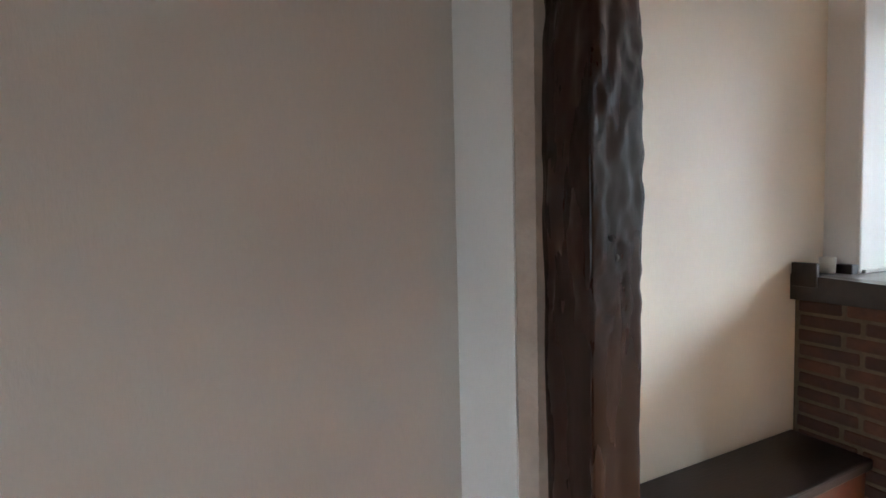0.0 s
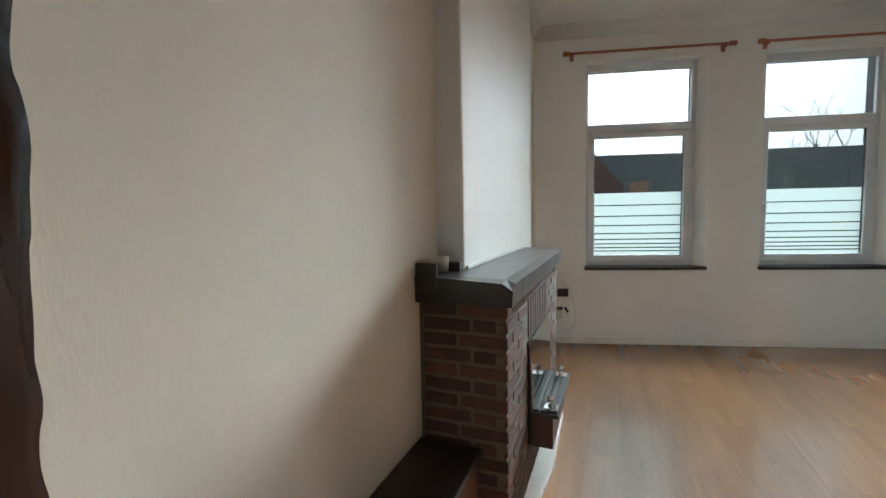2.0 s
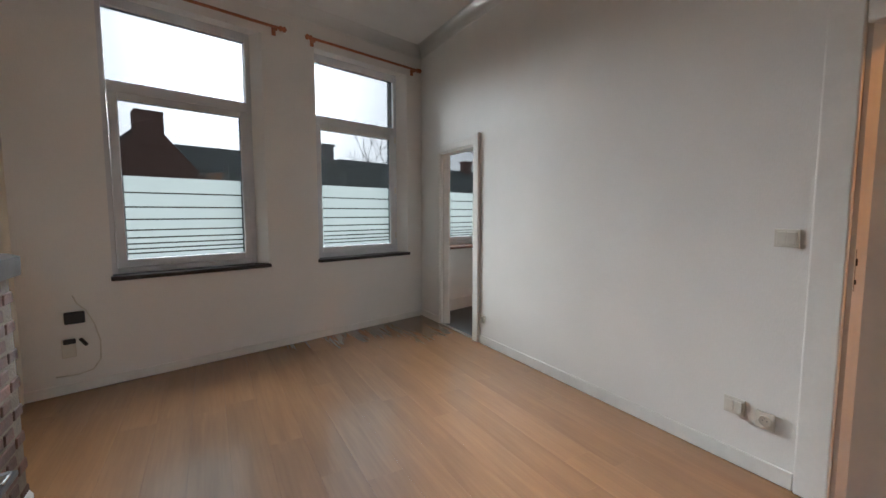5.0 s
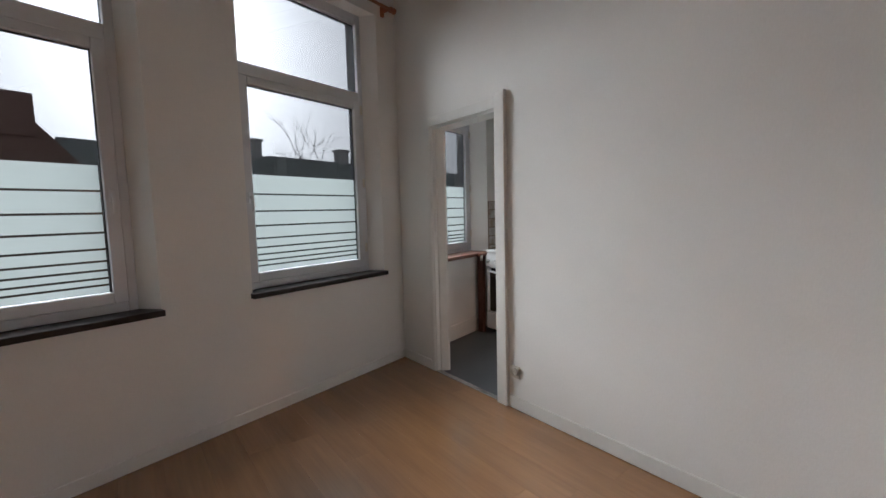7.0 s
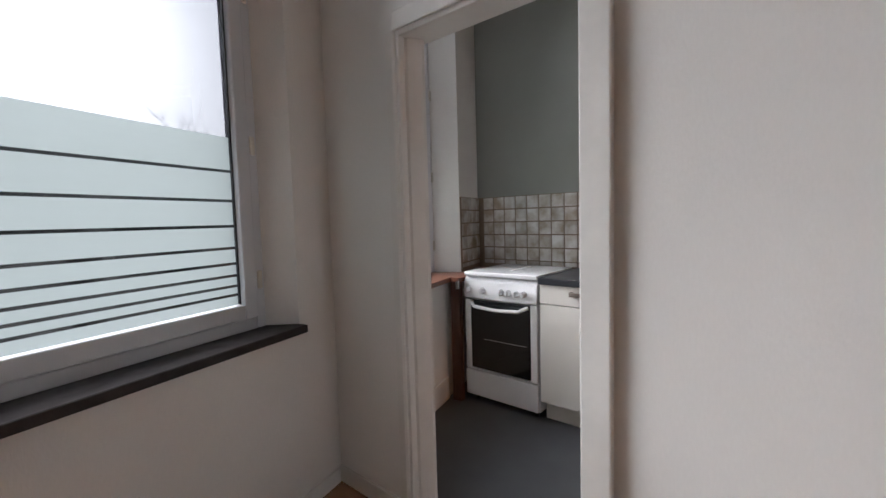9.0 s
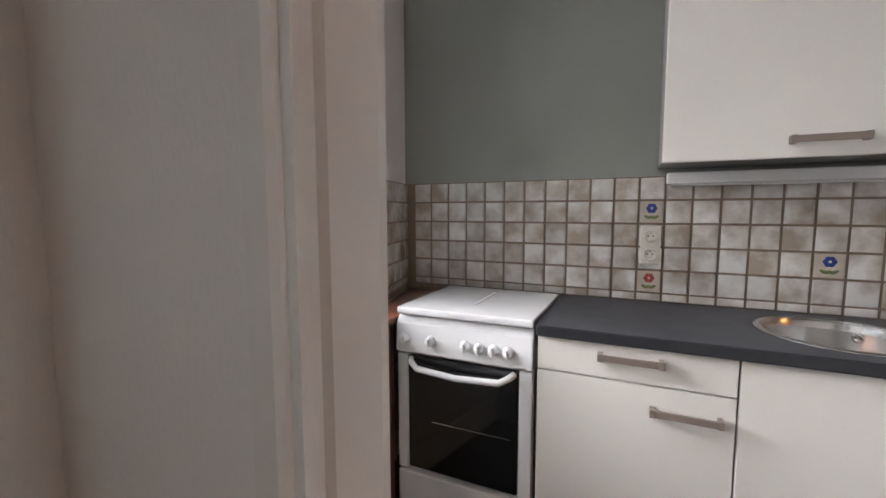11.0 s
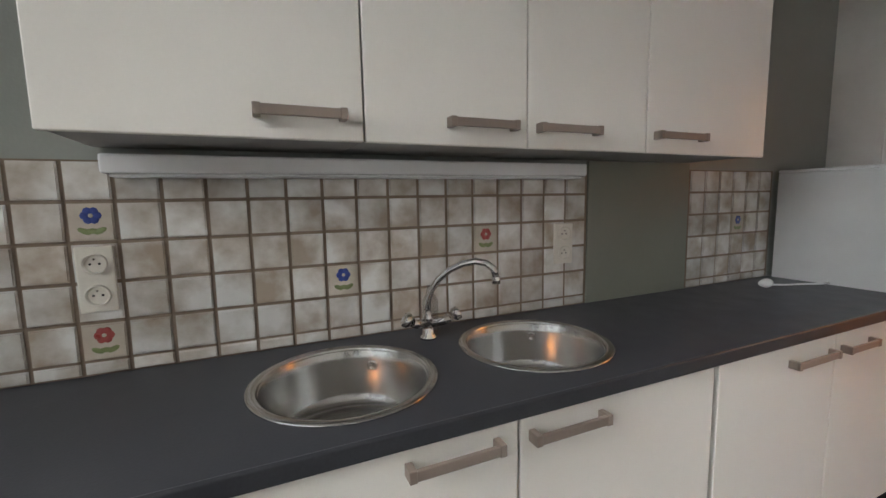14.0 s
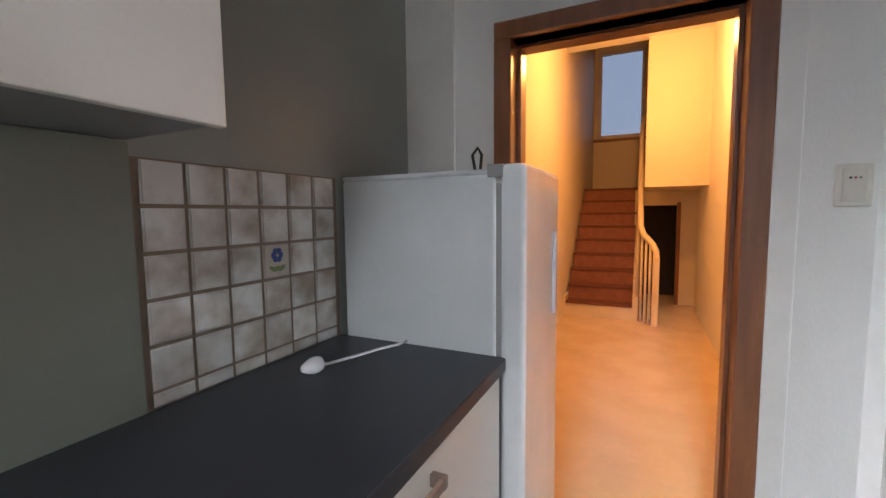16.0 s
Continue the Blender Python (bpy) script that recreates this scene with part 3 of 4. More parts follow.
def oak_post():
    """A rough-hewn oak post with wandering edges, dents and peg holes."""
    bm, nz = bmesh.new(), 420
    base = [(-3.205, -5.485), (-3.05, -5.485), (-3.066, -5.336), (-3.205, -5.336)]
    per = []
    for i in range(4):
        a, b = Vector(base[i]), Vector(base[(i + 1) % 4])
        for k in range(18):
            per.append(a.lerp(b, k / 18))
    mid = Vector((-3.128, -5.41))
    rings = []
    for j in range(nz + 1):
        z = H * j / nz
        ring = []
        for p in per:
            q = p.copy()
            sway = .014 * noise.noise((p.x * 5, p.y * 5, z * 1.5)) + .004 * noise.noise((p.x * 18, p.y * 18, z * 5))
            dents = noise.noise((p.x * 30 + 4, p.y * 30, z * 9))
            lump = -.011 * max(0, dents - .12) * (1 if 1.2 < z < 2.0 else .3) + .0022 * noise.noise((p.x * 70, p.y * 70, z * 28)) * (1 if 1.2 < z < 2.0 else .3)
            if p.x > -3.085 and 1.12 < z < 1.95:
                hewn = min(1, (z - 1.12) * 6, (1.95 - z) * 6)
                lump += hewn * (.0045 * noise.noise((p.x * 20, p.y * 38, z * 22)) - .006 * max(0, noise.noise((7, p.y * 55, z * 30)) - .22))
            d = (q - mid)
            r = d.length
            corner = max(0, r - .088) * .35
            q = mid + d * (1 + (sway + lump - corner) / r)
            ring.append(bm.verts.new((q.x, q.y, z)))
        rings.append(ring)
    n = len(per)
    for s, t in zip(rings, rings[1:]):
        for k in range(n):
            bm.faces.new((s[k], s[(k + 1) % n], t[(k + 1) % n], t[k])).smooth = True
    bm.faces.new(rings[0][::-1])
    bm.faces.new(rings[-1])
    return bm


post = thing("oak_post", (-3.128, -5.41, 0), "rough-hewn dark varnished oak post with peg holes", "wooden post")
part("trunk", oak_post(), WOODPOST, post)
for y, z in ((-5.413, 1.316), (-5.371, 1.336), (-5.425, 1.355)):
    part("peg_hole", lathe(bmesh.new(), [(.008, -.012), (.008, .0015), (.0001, .0018)], Matrix.Translation((-3.0545 - .1 * (y + 5.485), y, z)) @ Matrix.Rotation(math.pi / 2, 4, 'Y'), 10), BLACK, post)

# ---- fireplace ----
FX, FY0, FY1, FZ = -3.14, -3.87, -2.22, 1.035
fp = thing("fireplace", (-3.33, -3.05, 0), "red brick fireplace surround with wide sandy joints", "fireplace")
bm = box(-3.53, FX - .012, FY0 + .012, -3.42, 0, FZ)
bx(bm, -3.53, FX - .012, -2.74, FY1 - .012, 0, FZ)
bx(bm, -3.53, FX - .012, -3.42, -2.74, .76, FZ)
bx(bm, -3.53, FX - .012, -3.42, -2.74, 0, .20)
body = part("mortar_core", bm, MORTAR, fp, "sandy mortar")
part("firebox", box(-3.52, -3.45, -3.42, -2.74, .20, .76), SOOT, fp, "sooty black firebox")
hearth = part("hearth_edge", prism(bmesh.new(), [(FX - .01, FY0 + .1), (-3.085, FY0 + .25), (-3.05, -3.2), (-3.06, -2.6), (-3.12, FY1 - .05), (FX - .01, FY1)], .001, .030), WHITE, fp, "low white hearth edge")

# ---- hearth bench ----
be = thing("hearth_bench", (-3.39, -4.5, 0), "low dark wooden bench built against the wall by the fireplace", "bench")
part("seat_top", box(-3.53, -3.25, -5.32, -3.875, .395, .44, bev=.008), MANTEL, be)
part("front_panel", box(-3.51, -3.27, -5.31, -3.88, .002, .395, bev=.004), REDWOOD, be, "reddish brown front panel")

# ---- mantel shelf ----
ms = thing("mantel_shelf", (-3.33, -3.0, FZ), "thick dark varnished wooden mantel shelf with chipped end", "mantel shelf")
bm = bmesh.new()
n = 26
top = []
sec = []
for j in range(n + 1):
    y = -3.90 + (1.71) * j / n
    wob = .006 * noise.noise((0, y * 4, 1)) + .003 * noise.noise((3, y * 15, 1))
    dip = .02 if j == 0 else 0
    sec.append([bm.verts.new(p) for p in ((-3.53, y, FZ), (FX + .02 + wob * .4, y, FZ), (FX + .022 + wob, y, FZ + .085 - dip), (FX - .02 + wob, y, FZ + .10 - dip * .4), (-3.53, y, FZ + .112 + wob * .3))])
for s, t in zip(sec, sec[1:]):
    for k in range(5):
        bm.faces.new((s[k], s[(k + 1) % 5], t[(k + 1) % 5], t[k]))
bm.faces.new(sec[0][::-1])
bm.faces.new(sec[-1])
bmesh.ops.recalc_face_normals(bm, faces=bm.faces)
part("shelf_board", bm, MANTEL, ms)
part("back_rim", box(-3.525, -3.43, -3.905, -3.885, FZ + .06, FZ + .165, bev=.004), MANTEL, ms, "dark raised rim")
part("back_rim", box(-3.46, -3.40, -3.70, -3.645, FZ + .10, FZ + .15, bev=.004), MANTEL, ms, "dark raised rim")
part("white_bead", box(-3.40, -3.385, -3.62, -2.25, FZ + .108, FZ + .125, bev=.004), WHITE, ms, "white filler strip along the breast")
solid("glass_cup", lathe(bmesh.new(), [(.0001, .006), (.024, .006), (.024, .0), (.027, .0), (.030, .07), (.027, .07), (.025, .012), (.0001, .012)],
                         Matrix.Translation((-3.46, -3.76, FZ + .113)), 20), SOCKET, "small pale cup standing on the mantel shelf", "cup")

# ---- fire insert ----
fi = thing("fire_insert", (-3.10, -3.08, .2), "gas fire insert with a tilted polished steel plate", "gas fire")
tilt = Matrix.Translation((-3.125, 0, .40)) @ Matrix.Rotation(radians(-2), 4, 'Y')
part("reflector_plate", box(-.006, .006, -3.42, -2.76, 0, .37, bev=.002, m=tilt), MIRROR, fi, "polished steel plate")
part("back_box", box(-3.44, -3.14, -3.40, -2.76, .22, .74, bev=.004), SOOT, fi)
part("tray", box(-3.135, -3.00, -3.40, -2.78, .375, .395, bev=.004), GREYBAR, fi, "grey metal tray")
for k in range(4):
    part("grille_bar", box(-3.12 + .03 * k, -3.10 + .03 * k, -3.38, -2.80, .395, .405, bev=.002), GREYBAR, fi)
part("base_box", box(-3.135, -3.03, -3.38, -2.80, .205, .375, bev=.004), DARKWOOD, fi, "dark red-brown base box")
for y in (-3.33, -2.86):
    kn_ = part("knob", lathe(bmesh.new(), [(.012, 0), (.012, .03), (.020, .045), (.020, .06), (.0001, .062)], Matrix.Translation((-3.05, y, .395)), 16), CHROME, fi)
    part("knob_foot", box(-3.08, -3.005, y - .03, y + .03, .395, .408, bev=.004), CHROME, kn_)

# ---- curtain rods ----
def curtain_rod(u0, u1):
    c = onfac((u0 + u1) / 2, -.07, 3.02)
    r = thing("curtain_rod", c, "orange varnished wooden curtain rod on brackets", "curtain rod", "curtain rods")
    part("pole", tube(bmesh.new(), [onfac(u0 + .06, -.07, 3.02), onfac(u1 - .06, -.07, 3.02)], .013, 12), RODWOOD, r)
    for u, s in ((u0 + .06, -1), (u1 - .06, 1)):
        m = Matrix.Translation(onfac(u, -.07, 3.02)) @ FAC @ Matrix.Rotation(s * math.pi / 2, 4, 'Y')
        part("finial", lathe(bmesh.new(), [(.013, -.01), (.024, -.005), (.024, .008), (.015, .014), (.026, .032), (.024, .046), (.008, .058), (.0001, .060)], m, 16), RODWOOD, r)
        b = box(u - .012 - s * .04, u + .012 - s * .04, -.075, 0, 2.995, 3.025, bev=.004, m=FAC)
        bx(b, u - .018 - s * .04, u + .018 - s * .04, -.018, 0, 2.965, 3.045, bev=.005, m=FAC)
        part("bracket", b, RODWOOD, r)
    return r


curtain_rod(-3.37, -1.72)
curtain_rod(-1.54, -.055)


# ---- sockets and switches ----
def plate(name, m, w, h, kind, label, cat):
    """A wall plate in the plane x-z of m, facing -y."""
    s = thing(name, m.translation, label, cat)
    part("cover_plate", box(-w / 2, w / 2, -.012, 0, -h / 2, h / 2, bev=.004, m=m), SOCKET, s)
    if kind == "rocker":
        for k in (-1, 1):
            part("rocker", box(-w / 2 + .012 if k < 0 else .002, -.002 if k < 0 else w / 2 - .012, -.017, -.011, -h / 2 + .012, h / 2 - .012, bev=.003, m=m), SOCKET, s)
    elif kind == "pilot":
        part("rocker", box(-w / 2 + .014, w / 2 - .014, -.017, -.011, -h / 2 + .014, h / 2 - .014, bev=.003, m=m), SOCKET, s)
        for k, mt in ((-1, BLACK), (0, RED), (1, LEAF)):
            part("pilot_dot", box(k * .011 - .003, k * .011 + .003, -.019, -.0165, .018, .024, m=m), mt, s)
    else:
        outs = [0] if kind == "single" else [-h / 4 + .002, h / 4 - .002]
        for z in outs:
            mm = m @ Matrix.Translation((0, -.012, z)) @ Matrix.Rotation(math.pi / 2, 4, 'X')
            o = part("outlet", lathe(bmesh.new(), [(.027, -.003), (.027, .007), (.0225, .007), (.0205, -.001), (.0001, -.001)], mm, 24), SOCKET, s)
            b = bmesh.new()
            for dx in (-.0095, .0095):
                lathe(b, [(.003, -.002), (.003, .0002), (.0001, .0003)], mm @ Matrix.Translation((dx, 0, 0)), 8)
            part("pin_hole", b, BLACK, o)
            part("earth_pin", lathe(bmesh.new(), [(.0022, -.002), (.0022, .006), (.0001, .007)], mm @ Matrix.Translation((0, .012, 0)), 8), STEEL, o)
    return s


EAST = Matrix.Rotation(-math.pi / 2, 4, 'Z')     # plates on a wall that faces -x
plate("wall_socket", Matrix.Translation((0, -1.375, .255)) @ EAST, .08, .08, "single", "ivory wall socket beside the kitchen doorway", "wall socket")
plate("light_switch", Matrix.Translation((0, -3.862, 1.195)) @ EAST, .10, .085, "rocker", "ivory double light switch beside the hall doorway", "light switch")
plate("wall_socket", Matrix.Translation((0, -3.685, .31)) @ EAST, .10, .085, "rocker", "ivory blank wall plate above the baseboard", "wall socket")
plate("wall_socket", Matrix.Translation((0, -3.825, .29)) @ EAST, .085, .085, "single", "ivory wall socket above the baseboard", "wall socket")
plate("wall_socket", Matrix.Translation((1.688, -.867, 1.145)) @ EAST, .078, .165, "double", "ivory double socket on the kitchen tiles", "wall socket")
plate("wall_socket", Matrix.Translation((1.688, -2.307, 1.15)) @ EAST, .085, .155, "double", "ivory double socket on the tiles beside the green panel", "wall socket")
plate("light_switch", Matrix.Translation((.205, -4.15, 1.385)) @ Matrix.Rotation(math.pi, 4, 'Z'), .085, .125, "pilot", "ivory kitchen switch with small pilot dots", "light switch")
NORTH = FAC @ Matrix.Translation((-3.365, 0, 0))
jb = thing("junction_box", onfac(-3.36, -.02, .56), "black plastic cable box on the wall", "junction box")
part("housing", box(-3.415, -3.30, -.045, 0, .515, .60, bev=.008, m=FAC), BLACK, jb)
pl = thing("power_adapter", onfac(-3.39, -.02, .36), "black plug and adapter in a white socket", "power adapter")
part("socket_box", box(-3.44, -3.36, -.03, 0, .27, .40, bev=.006, m=FAC), SOCKET, pl)
part("plug", box(-3.43, -3.36, -.065, -.03, .375, .41, bev=.008, m=FAC), BLACK, pl)
part("plug", tube(bmesh.new(), [onfac(-3.335, -.03, .40), onfac(-3.30, -.03, .345)], .012, 10), BLACK, pl)
bm = tube(bmesh.new(), [onfac(u, -.012, z) for u, z in ((-3.36, .72), (-3.34, .66), (-3.29, .60), (-3.25, .50), (-3.22, .36), (-3.225, .22), (-3.27, .15), (-3.36, .13), (-3.48, .14))], .0045, 6)
solid("wall_cable", bm, SOCKET, "thin white cable looped on the wall", "cable")

# ---- kitchen: cooker ----
CX = 1.12
ck = thing("gas_cooker", (1.38, -.22, 0), "white free-standing gas cooker with closed lid and black oven door", "cooker")
part("body", box(CX + .02, 1.66, -.495, .055, .04, .865, bev=.004), ENAMEL, ck)
part("lid", box(CX - .012, 1.64, -.497, .058, .882, .91, bev=.009, seg=3), ENAMEL, ck)
part("lid_groove", box(CX + .14, CX + .42, -.225, -.215, .9085, .9125, bev=.001), FRIDGEW, ck)
bm = bmesh.new()
prof = [(CX + .03, .725), (CX - .022, .732), (CX - .010, .85), (CX + .012, .878), (CX + .03, .878)]
sides = [[bm.verts.new((x, y, z)) for x, z in prof] for y in (-.497, .058)]
for k in range(5):
    bm.faces.new((sides[0][k], sides[0][(k + 1) % 5], sides[1][(k + 1) % 5], sides[1][k]))
bm.faces.new(sides[0])
bm.faces.new(sides[1][::-1])
bmesh.ops.recalc_face_normals(bm, faces=bm.faces)
bmesh.ops.bevel(bm, geom=list(bm.edges), offset=.004, segments=2, affect='EDGES')
panel = part("control_panel", bm, ENAMEL, ck)
for y in (.015, -.10, -.245, -.30, -.355, -.41):
    m = Matrix.Translation((CX - .015, y, .79)) @ Matrix.Rotation(radians(-96), 4, 'Y')
    kb = lathe(bmesh.new(), [(.020, 0), (.020, .008), (.017, .012), (.015, .026), (.013, .030), (.0001, .030)], m, 20)
    bx(kb, -.017, .017, -.0045, .0045, .012, .034, bev=.002, m=m)
    part("knob", kb, ENAMEL, panel)
part("side_post", box(CX - .012, CX + .02, .008, .055, .235, .722, bev=.006), ENAMEL, ck)
part("side_post", box(CX - .012, CX + .02, -.495, -.448, .235, .722, bev=.006), ENAMEL, ck)
od = part("oven_door", box(CX - .010, CX + .018, -.446, .006, .245, .715, bev=.005), OVENGLASS, ck, "black glass oven door")
bm = tube(bmesh.new(), [(CX - .012, -.43, .705), (CX - .035, -.42, .70), (CX - .052, -.385, .682), (CX - .056, -.22, .672), (CX - .052, -.055, .682), (CX - .035, -.02, .70), (CX - .012, -.01, .705)], .0125, 10)
part("door_handle", bm, ENAMEL, od, "white curved oven handle")
part("oven_rack", box(CX - .0125, CX - .0105, -.42, -.10, .455, .459), STEEL, od, "thin oven rack line")
part("drawer_front", box(CX - .014, CX + .018, -.495, .055, .05, .225, bev=.006), ENAMEL, ck)
for y in (-.45, .01):
    for x in (1.18, 1.58):
        part("foot", lathe(bmesh.new(), [(.016, 0), (.016, .04)], Matrix.Translation((x, y, 0)), 12), BLACK, ck)

# boards around the cooker
fb = thing("filler_board", (1.08, .1, 0), "dark reddish brown wooden board beside the cooker", "wooden board")
part("upright_board", prism(bmesh.new(), [(1.045, .130), (1.06, .068), (1.10, .068), (1.10, .145)], 0, .838), DARKWOOD, fb)
part("shelf_board", prism(bmesh.new(), [(1.05, .064), (1.69, .064), (1.69, .325), (1.06, .162)], .838, .867), REDWOOD, fb, "reddish brown wooden shelf")
part("metal_corner", box(1.046, 1.062, .062, .085, .79, .85, bev=.002), STEEL, fb, "small steel corner clip")


# ---- kitchen: cabinets ----
def bar_handle(parent, x, y0, y1, z):
    """A squared bar handle with two thick ends."""
    b = box(x - .032, x - .022, y0, y1, z - .011, z + .011, bev=.002)
    for a, c in ((y0, y0 + .016), (y1 - .016, y1)):
        bx(b, x - .033, x, a, c, z - .013, z + .013, bev=.002)
    return part("handle", b, HANDLE, parent, "taupe metal bar handle")


def base_unit(y0, y1, fronts, label):
    """A floor cabinet between y0 > y1; fronts: (y0, y1, z0, z1, handle y0, y1, z)."""
    c = thing("base_cabinet", (1.4, (y0 + y1) / 2, 0), label, "kitchen cabinet", "base cabinets")
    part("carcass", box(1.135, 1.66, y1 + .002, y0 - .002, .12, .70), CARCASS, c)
    part("plinth", box(1.19, 1.205, y1 + .002, y0 - .002, 0, .12), DOORW, c)
    for a, b, z0, z1, h0, h1, hz in fronts:
        d = part("drawer_front" if z1 - z0 < .2 else "door", box(1.112, 1.132, b + .0025, a - .0025, z0, z1, bev=.003), DOORW, c)
        bar_handle(d, 1.112, min(h0, h1), max(h0, h1), hz)
    return c


base_unit(-.51, -1.10, [(-.51, -1.10, .745, .865, -.71, -.905, .82), (-.51, -1.10, .13, .74, -.868, -1.065, .665)], "cream white base cabinet with a drawer above a door")
base_unit(-1.10, -2.365, [(-1.10, -1.722, .13, .865, -1.463, -1.672, .818), (-1.722, -2.362, .13, .865, -1.745, -1.957, .815)], "wide cream white sink cabinet with two doors")
base_unit(-2.375, -3.63, [(-2.378, -2.98, .13, .865, -2.71, -2.95, .80), (-2.98, -3.63, .13, .865, -3.01, -3.21, .80)], "cream white base cabinet beside the fridge")
solid("metal_edge_strip", box(1.105, 1.112, -1.10, -.51, .866, .8715), STEEL, "thin metal strip under the worktop edge", "edge strip")


def upper_unit(y0, y1, label, hy0, hy1):
    c = thing("wall_cabinet", (1.55, (y0 + y1) / 2, 1.465), label, "wall cabinet", "wall cabinets")
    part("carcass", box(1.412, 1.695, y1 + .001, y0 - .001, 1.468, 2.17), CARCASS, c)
    d = part("door", box(1.388, 1.409, y1 + .002, y0 - .002, 1.462, 2.17, bev=.003), DOORW, c)
    bar_handle(d, 1.388, hy0, hy1, 1.517)
    return c


upper_unit(-.883, -1.48, "cream white wall cabinet above the worktop", -1.437, -1.243)
upper_unit(-1.48, -1.935, "narrow cream white wall cabinet", -1.891, -1.69)
upper_unit(-1.935, -2.389, "narrow cream white wall cabinet", -2.18, -1.962)
upper_unit(-2.389, -3.009, "cream white wall cabinet with handle at the hinge side", -2.65, -2.42)
pe = thing("under_cabinet_light", (1.64, -1.63, 1.41), "slim white light fitting under the wall cabinets, off", "light fitting")
part("housing", box(1.60, 1.682, -2.345, -.915, 1.40, 1.445, bev=.006), ENAMEL, pe)
part("diffuser", box(1.612, 1.67, -2.33, -.93, 1.392, 1.40, bev=.003), FRIDGEW, pe)

# ---- worktop with two round sinks ----
SINKS = ((1.39, -1.41), (1.395, -1.965))


def worktop():
    """A slab with two round cut-outs."""
    bm = bmesh.new()
    x0, x1, y0, y1 = 1.104, 1.688, -3.645, -.508
    n = 40
    zt, zb = .90, .872
    cuts = [(y1, y0)]
    # strips around each sink: a square with a round hole, the rest plain
    spans, r, half = [], .206, .225
    ys = [y1]
    for cx, cy in SINKS:
        ys += [cy + half, cy - half]
    ys.append(y0)
    for k in range(0, len(ys), 2):
        for z, flip in ((zt, 0), (zb, 1)):
            v = [bm.verts.new(p) for p in ((x0, ys[k + 1], z), (x1, ys[k + 1], z), (x1, ys[k], z), (x0, ys[k], z))]
            bm.faces.new(v[::-1] if flip else v)
    for cx, cy in SINKS:
        sq = []
        ring = []
        for k in range(n):
            a = 2 * math.pi * k / n
            c, s = math.cos(a), math.sin(a)
            tx = ((x1 - cx) if c > 0 else (cx - x0)) / max(abs(c), 1e-6)
            ty = half / max(abs(s), 1e-6)
            t = min(tx, ty)
            sq.append(bm.verts.new((cx + c * t, cy + s * t, zt)))
            ring.append(bm.verts.new((cx + c * r, cy + s * r, zt)))
        for k in range(n):
            j = (k + 1) % n
            bm.faces.new((ring[k], sq[k], sq[j], ring[j]))
            a, b = sq[k].co, sq[j].co
            if abs(a.x - b.x) > 1e-4 and abs(a.y - b.y) > 1e-4:
                corner = bm.verts.new((x1 if a.x > cx else x0, cy + half if a.y > cy else cy - half, zt))
                bm.faces.new((sq[k], corner, sq[j]))
        low = [bm.verts.new((v.co.x, v.co.y, zb)) for v in ring]
        for k in range(n):
            j = (k + 1) % n
            bm.faces.new((ring[j], low[j], low[k], ring[k]))
    bmesh.ops.recalc_face_normals(bm, faces=bm.faces)
    for f in bm.faces:
        if abs(f.normal.z) > .9 and f.calc_center_median().z > .89 and f.normal.z < 0:
            f.normal_flip()
    return bm


wt = solid("worktop", worktop(), WORKTOP, "long dark grey laminate worktop with two round sinks", "worktop")
part("front_edge", box(1.098, 1.110, -3.645, -.508, .862, .901, bev=.005, seg=3), WORKTOP, wt)
part("end_edge", box(1.108, 1.688, -.516, -.507, .872, .9005, bev=.002), WORKTOP, wt)
part("end_edge", box(1.108, 1.688, -3.646, -3.641, .872, .9005, bev=.001), WORKTOP, wt)


def round_sink(cx, cy):
    s = thing("round_sink", (cx, cy, .90), "round stainless steel sink set into the worktop", "sink", "round sinks")
    m = Matrix.Translation((cx, cy, .90))
    part("rim", lathe(bmesh.new(), [(.196, -.003), (.203, .004), (.212, .006), (.222, .004), (.2255, .0005), (.2235, -.0005)], m, 48, cap=False), STEEL, s)
    part("bowl", lathe(bmesh.new(), [(.200, .003), (.195, -.006), (.190, -.03), (.184, -.12), (.172, -.146), (.14, -.157), (.05, -.160), (.0001, -.161)], m, 48, cap=False), STEEL, s)
    part("drain", lathe(bmesh.new(), [(.040, -.159), (.040, -.156), (.034, -.155), (.030, -.158), (.0001, -.158)], m, 24), CHROME, s)
    part("overflow", lathe(bmesh.new(), [(.016, 0), (.016, .004), (.008, .004), (.007, .001), (.0001, .001)],
                           m @ Matrix.Translation((.158, -.104, -.045)) @ Matrix.Rotation(radians(-33), 4, 'Z') @ Matrix.Rotation(radians(-92), 4, 'Y'), 18), CHROME, s)
    return s


for c in SINKS:
    round_sink(*c)

# ---- tap ----
tp = thing("kitchen_tap", (1.575, -1.70, .90), "chrome kitchen tap with two cross handles and a curved spout", "tap")
TX, TY = 1.575, -1.70
part("base", lathe(bmesh.new(), [(.026, 0), (.026, .006), (.018, .012), (.016, .05), (.020, .06), (.014, .075), (.012, .09)], Matrix.Translation((TX, TY, .90)), 20), CHROME, tp)
sp = [(TX - .62 * d, TY - .80 * d, z) for d, z in ((.012, 1.05), (.035, 1.085), (.07, 1.115), (.11, 1.135), (.15, 1.143), (.18, 1.138), (.20, 1.122), (.208, 1.10))]
part("spout", tube(bmesh.new(), [(TX, TY, .97), (TX - .001, TY - .001, 1.015)] + sp, .0105, 12), CHROME, tp)
part("aerator", tube(bmesh.new(), [sp[-1], (sp[-1][0], sp[-1][1], sp[-1][2] - .022)], .013, 12), CHROME, tp)
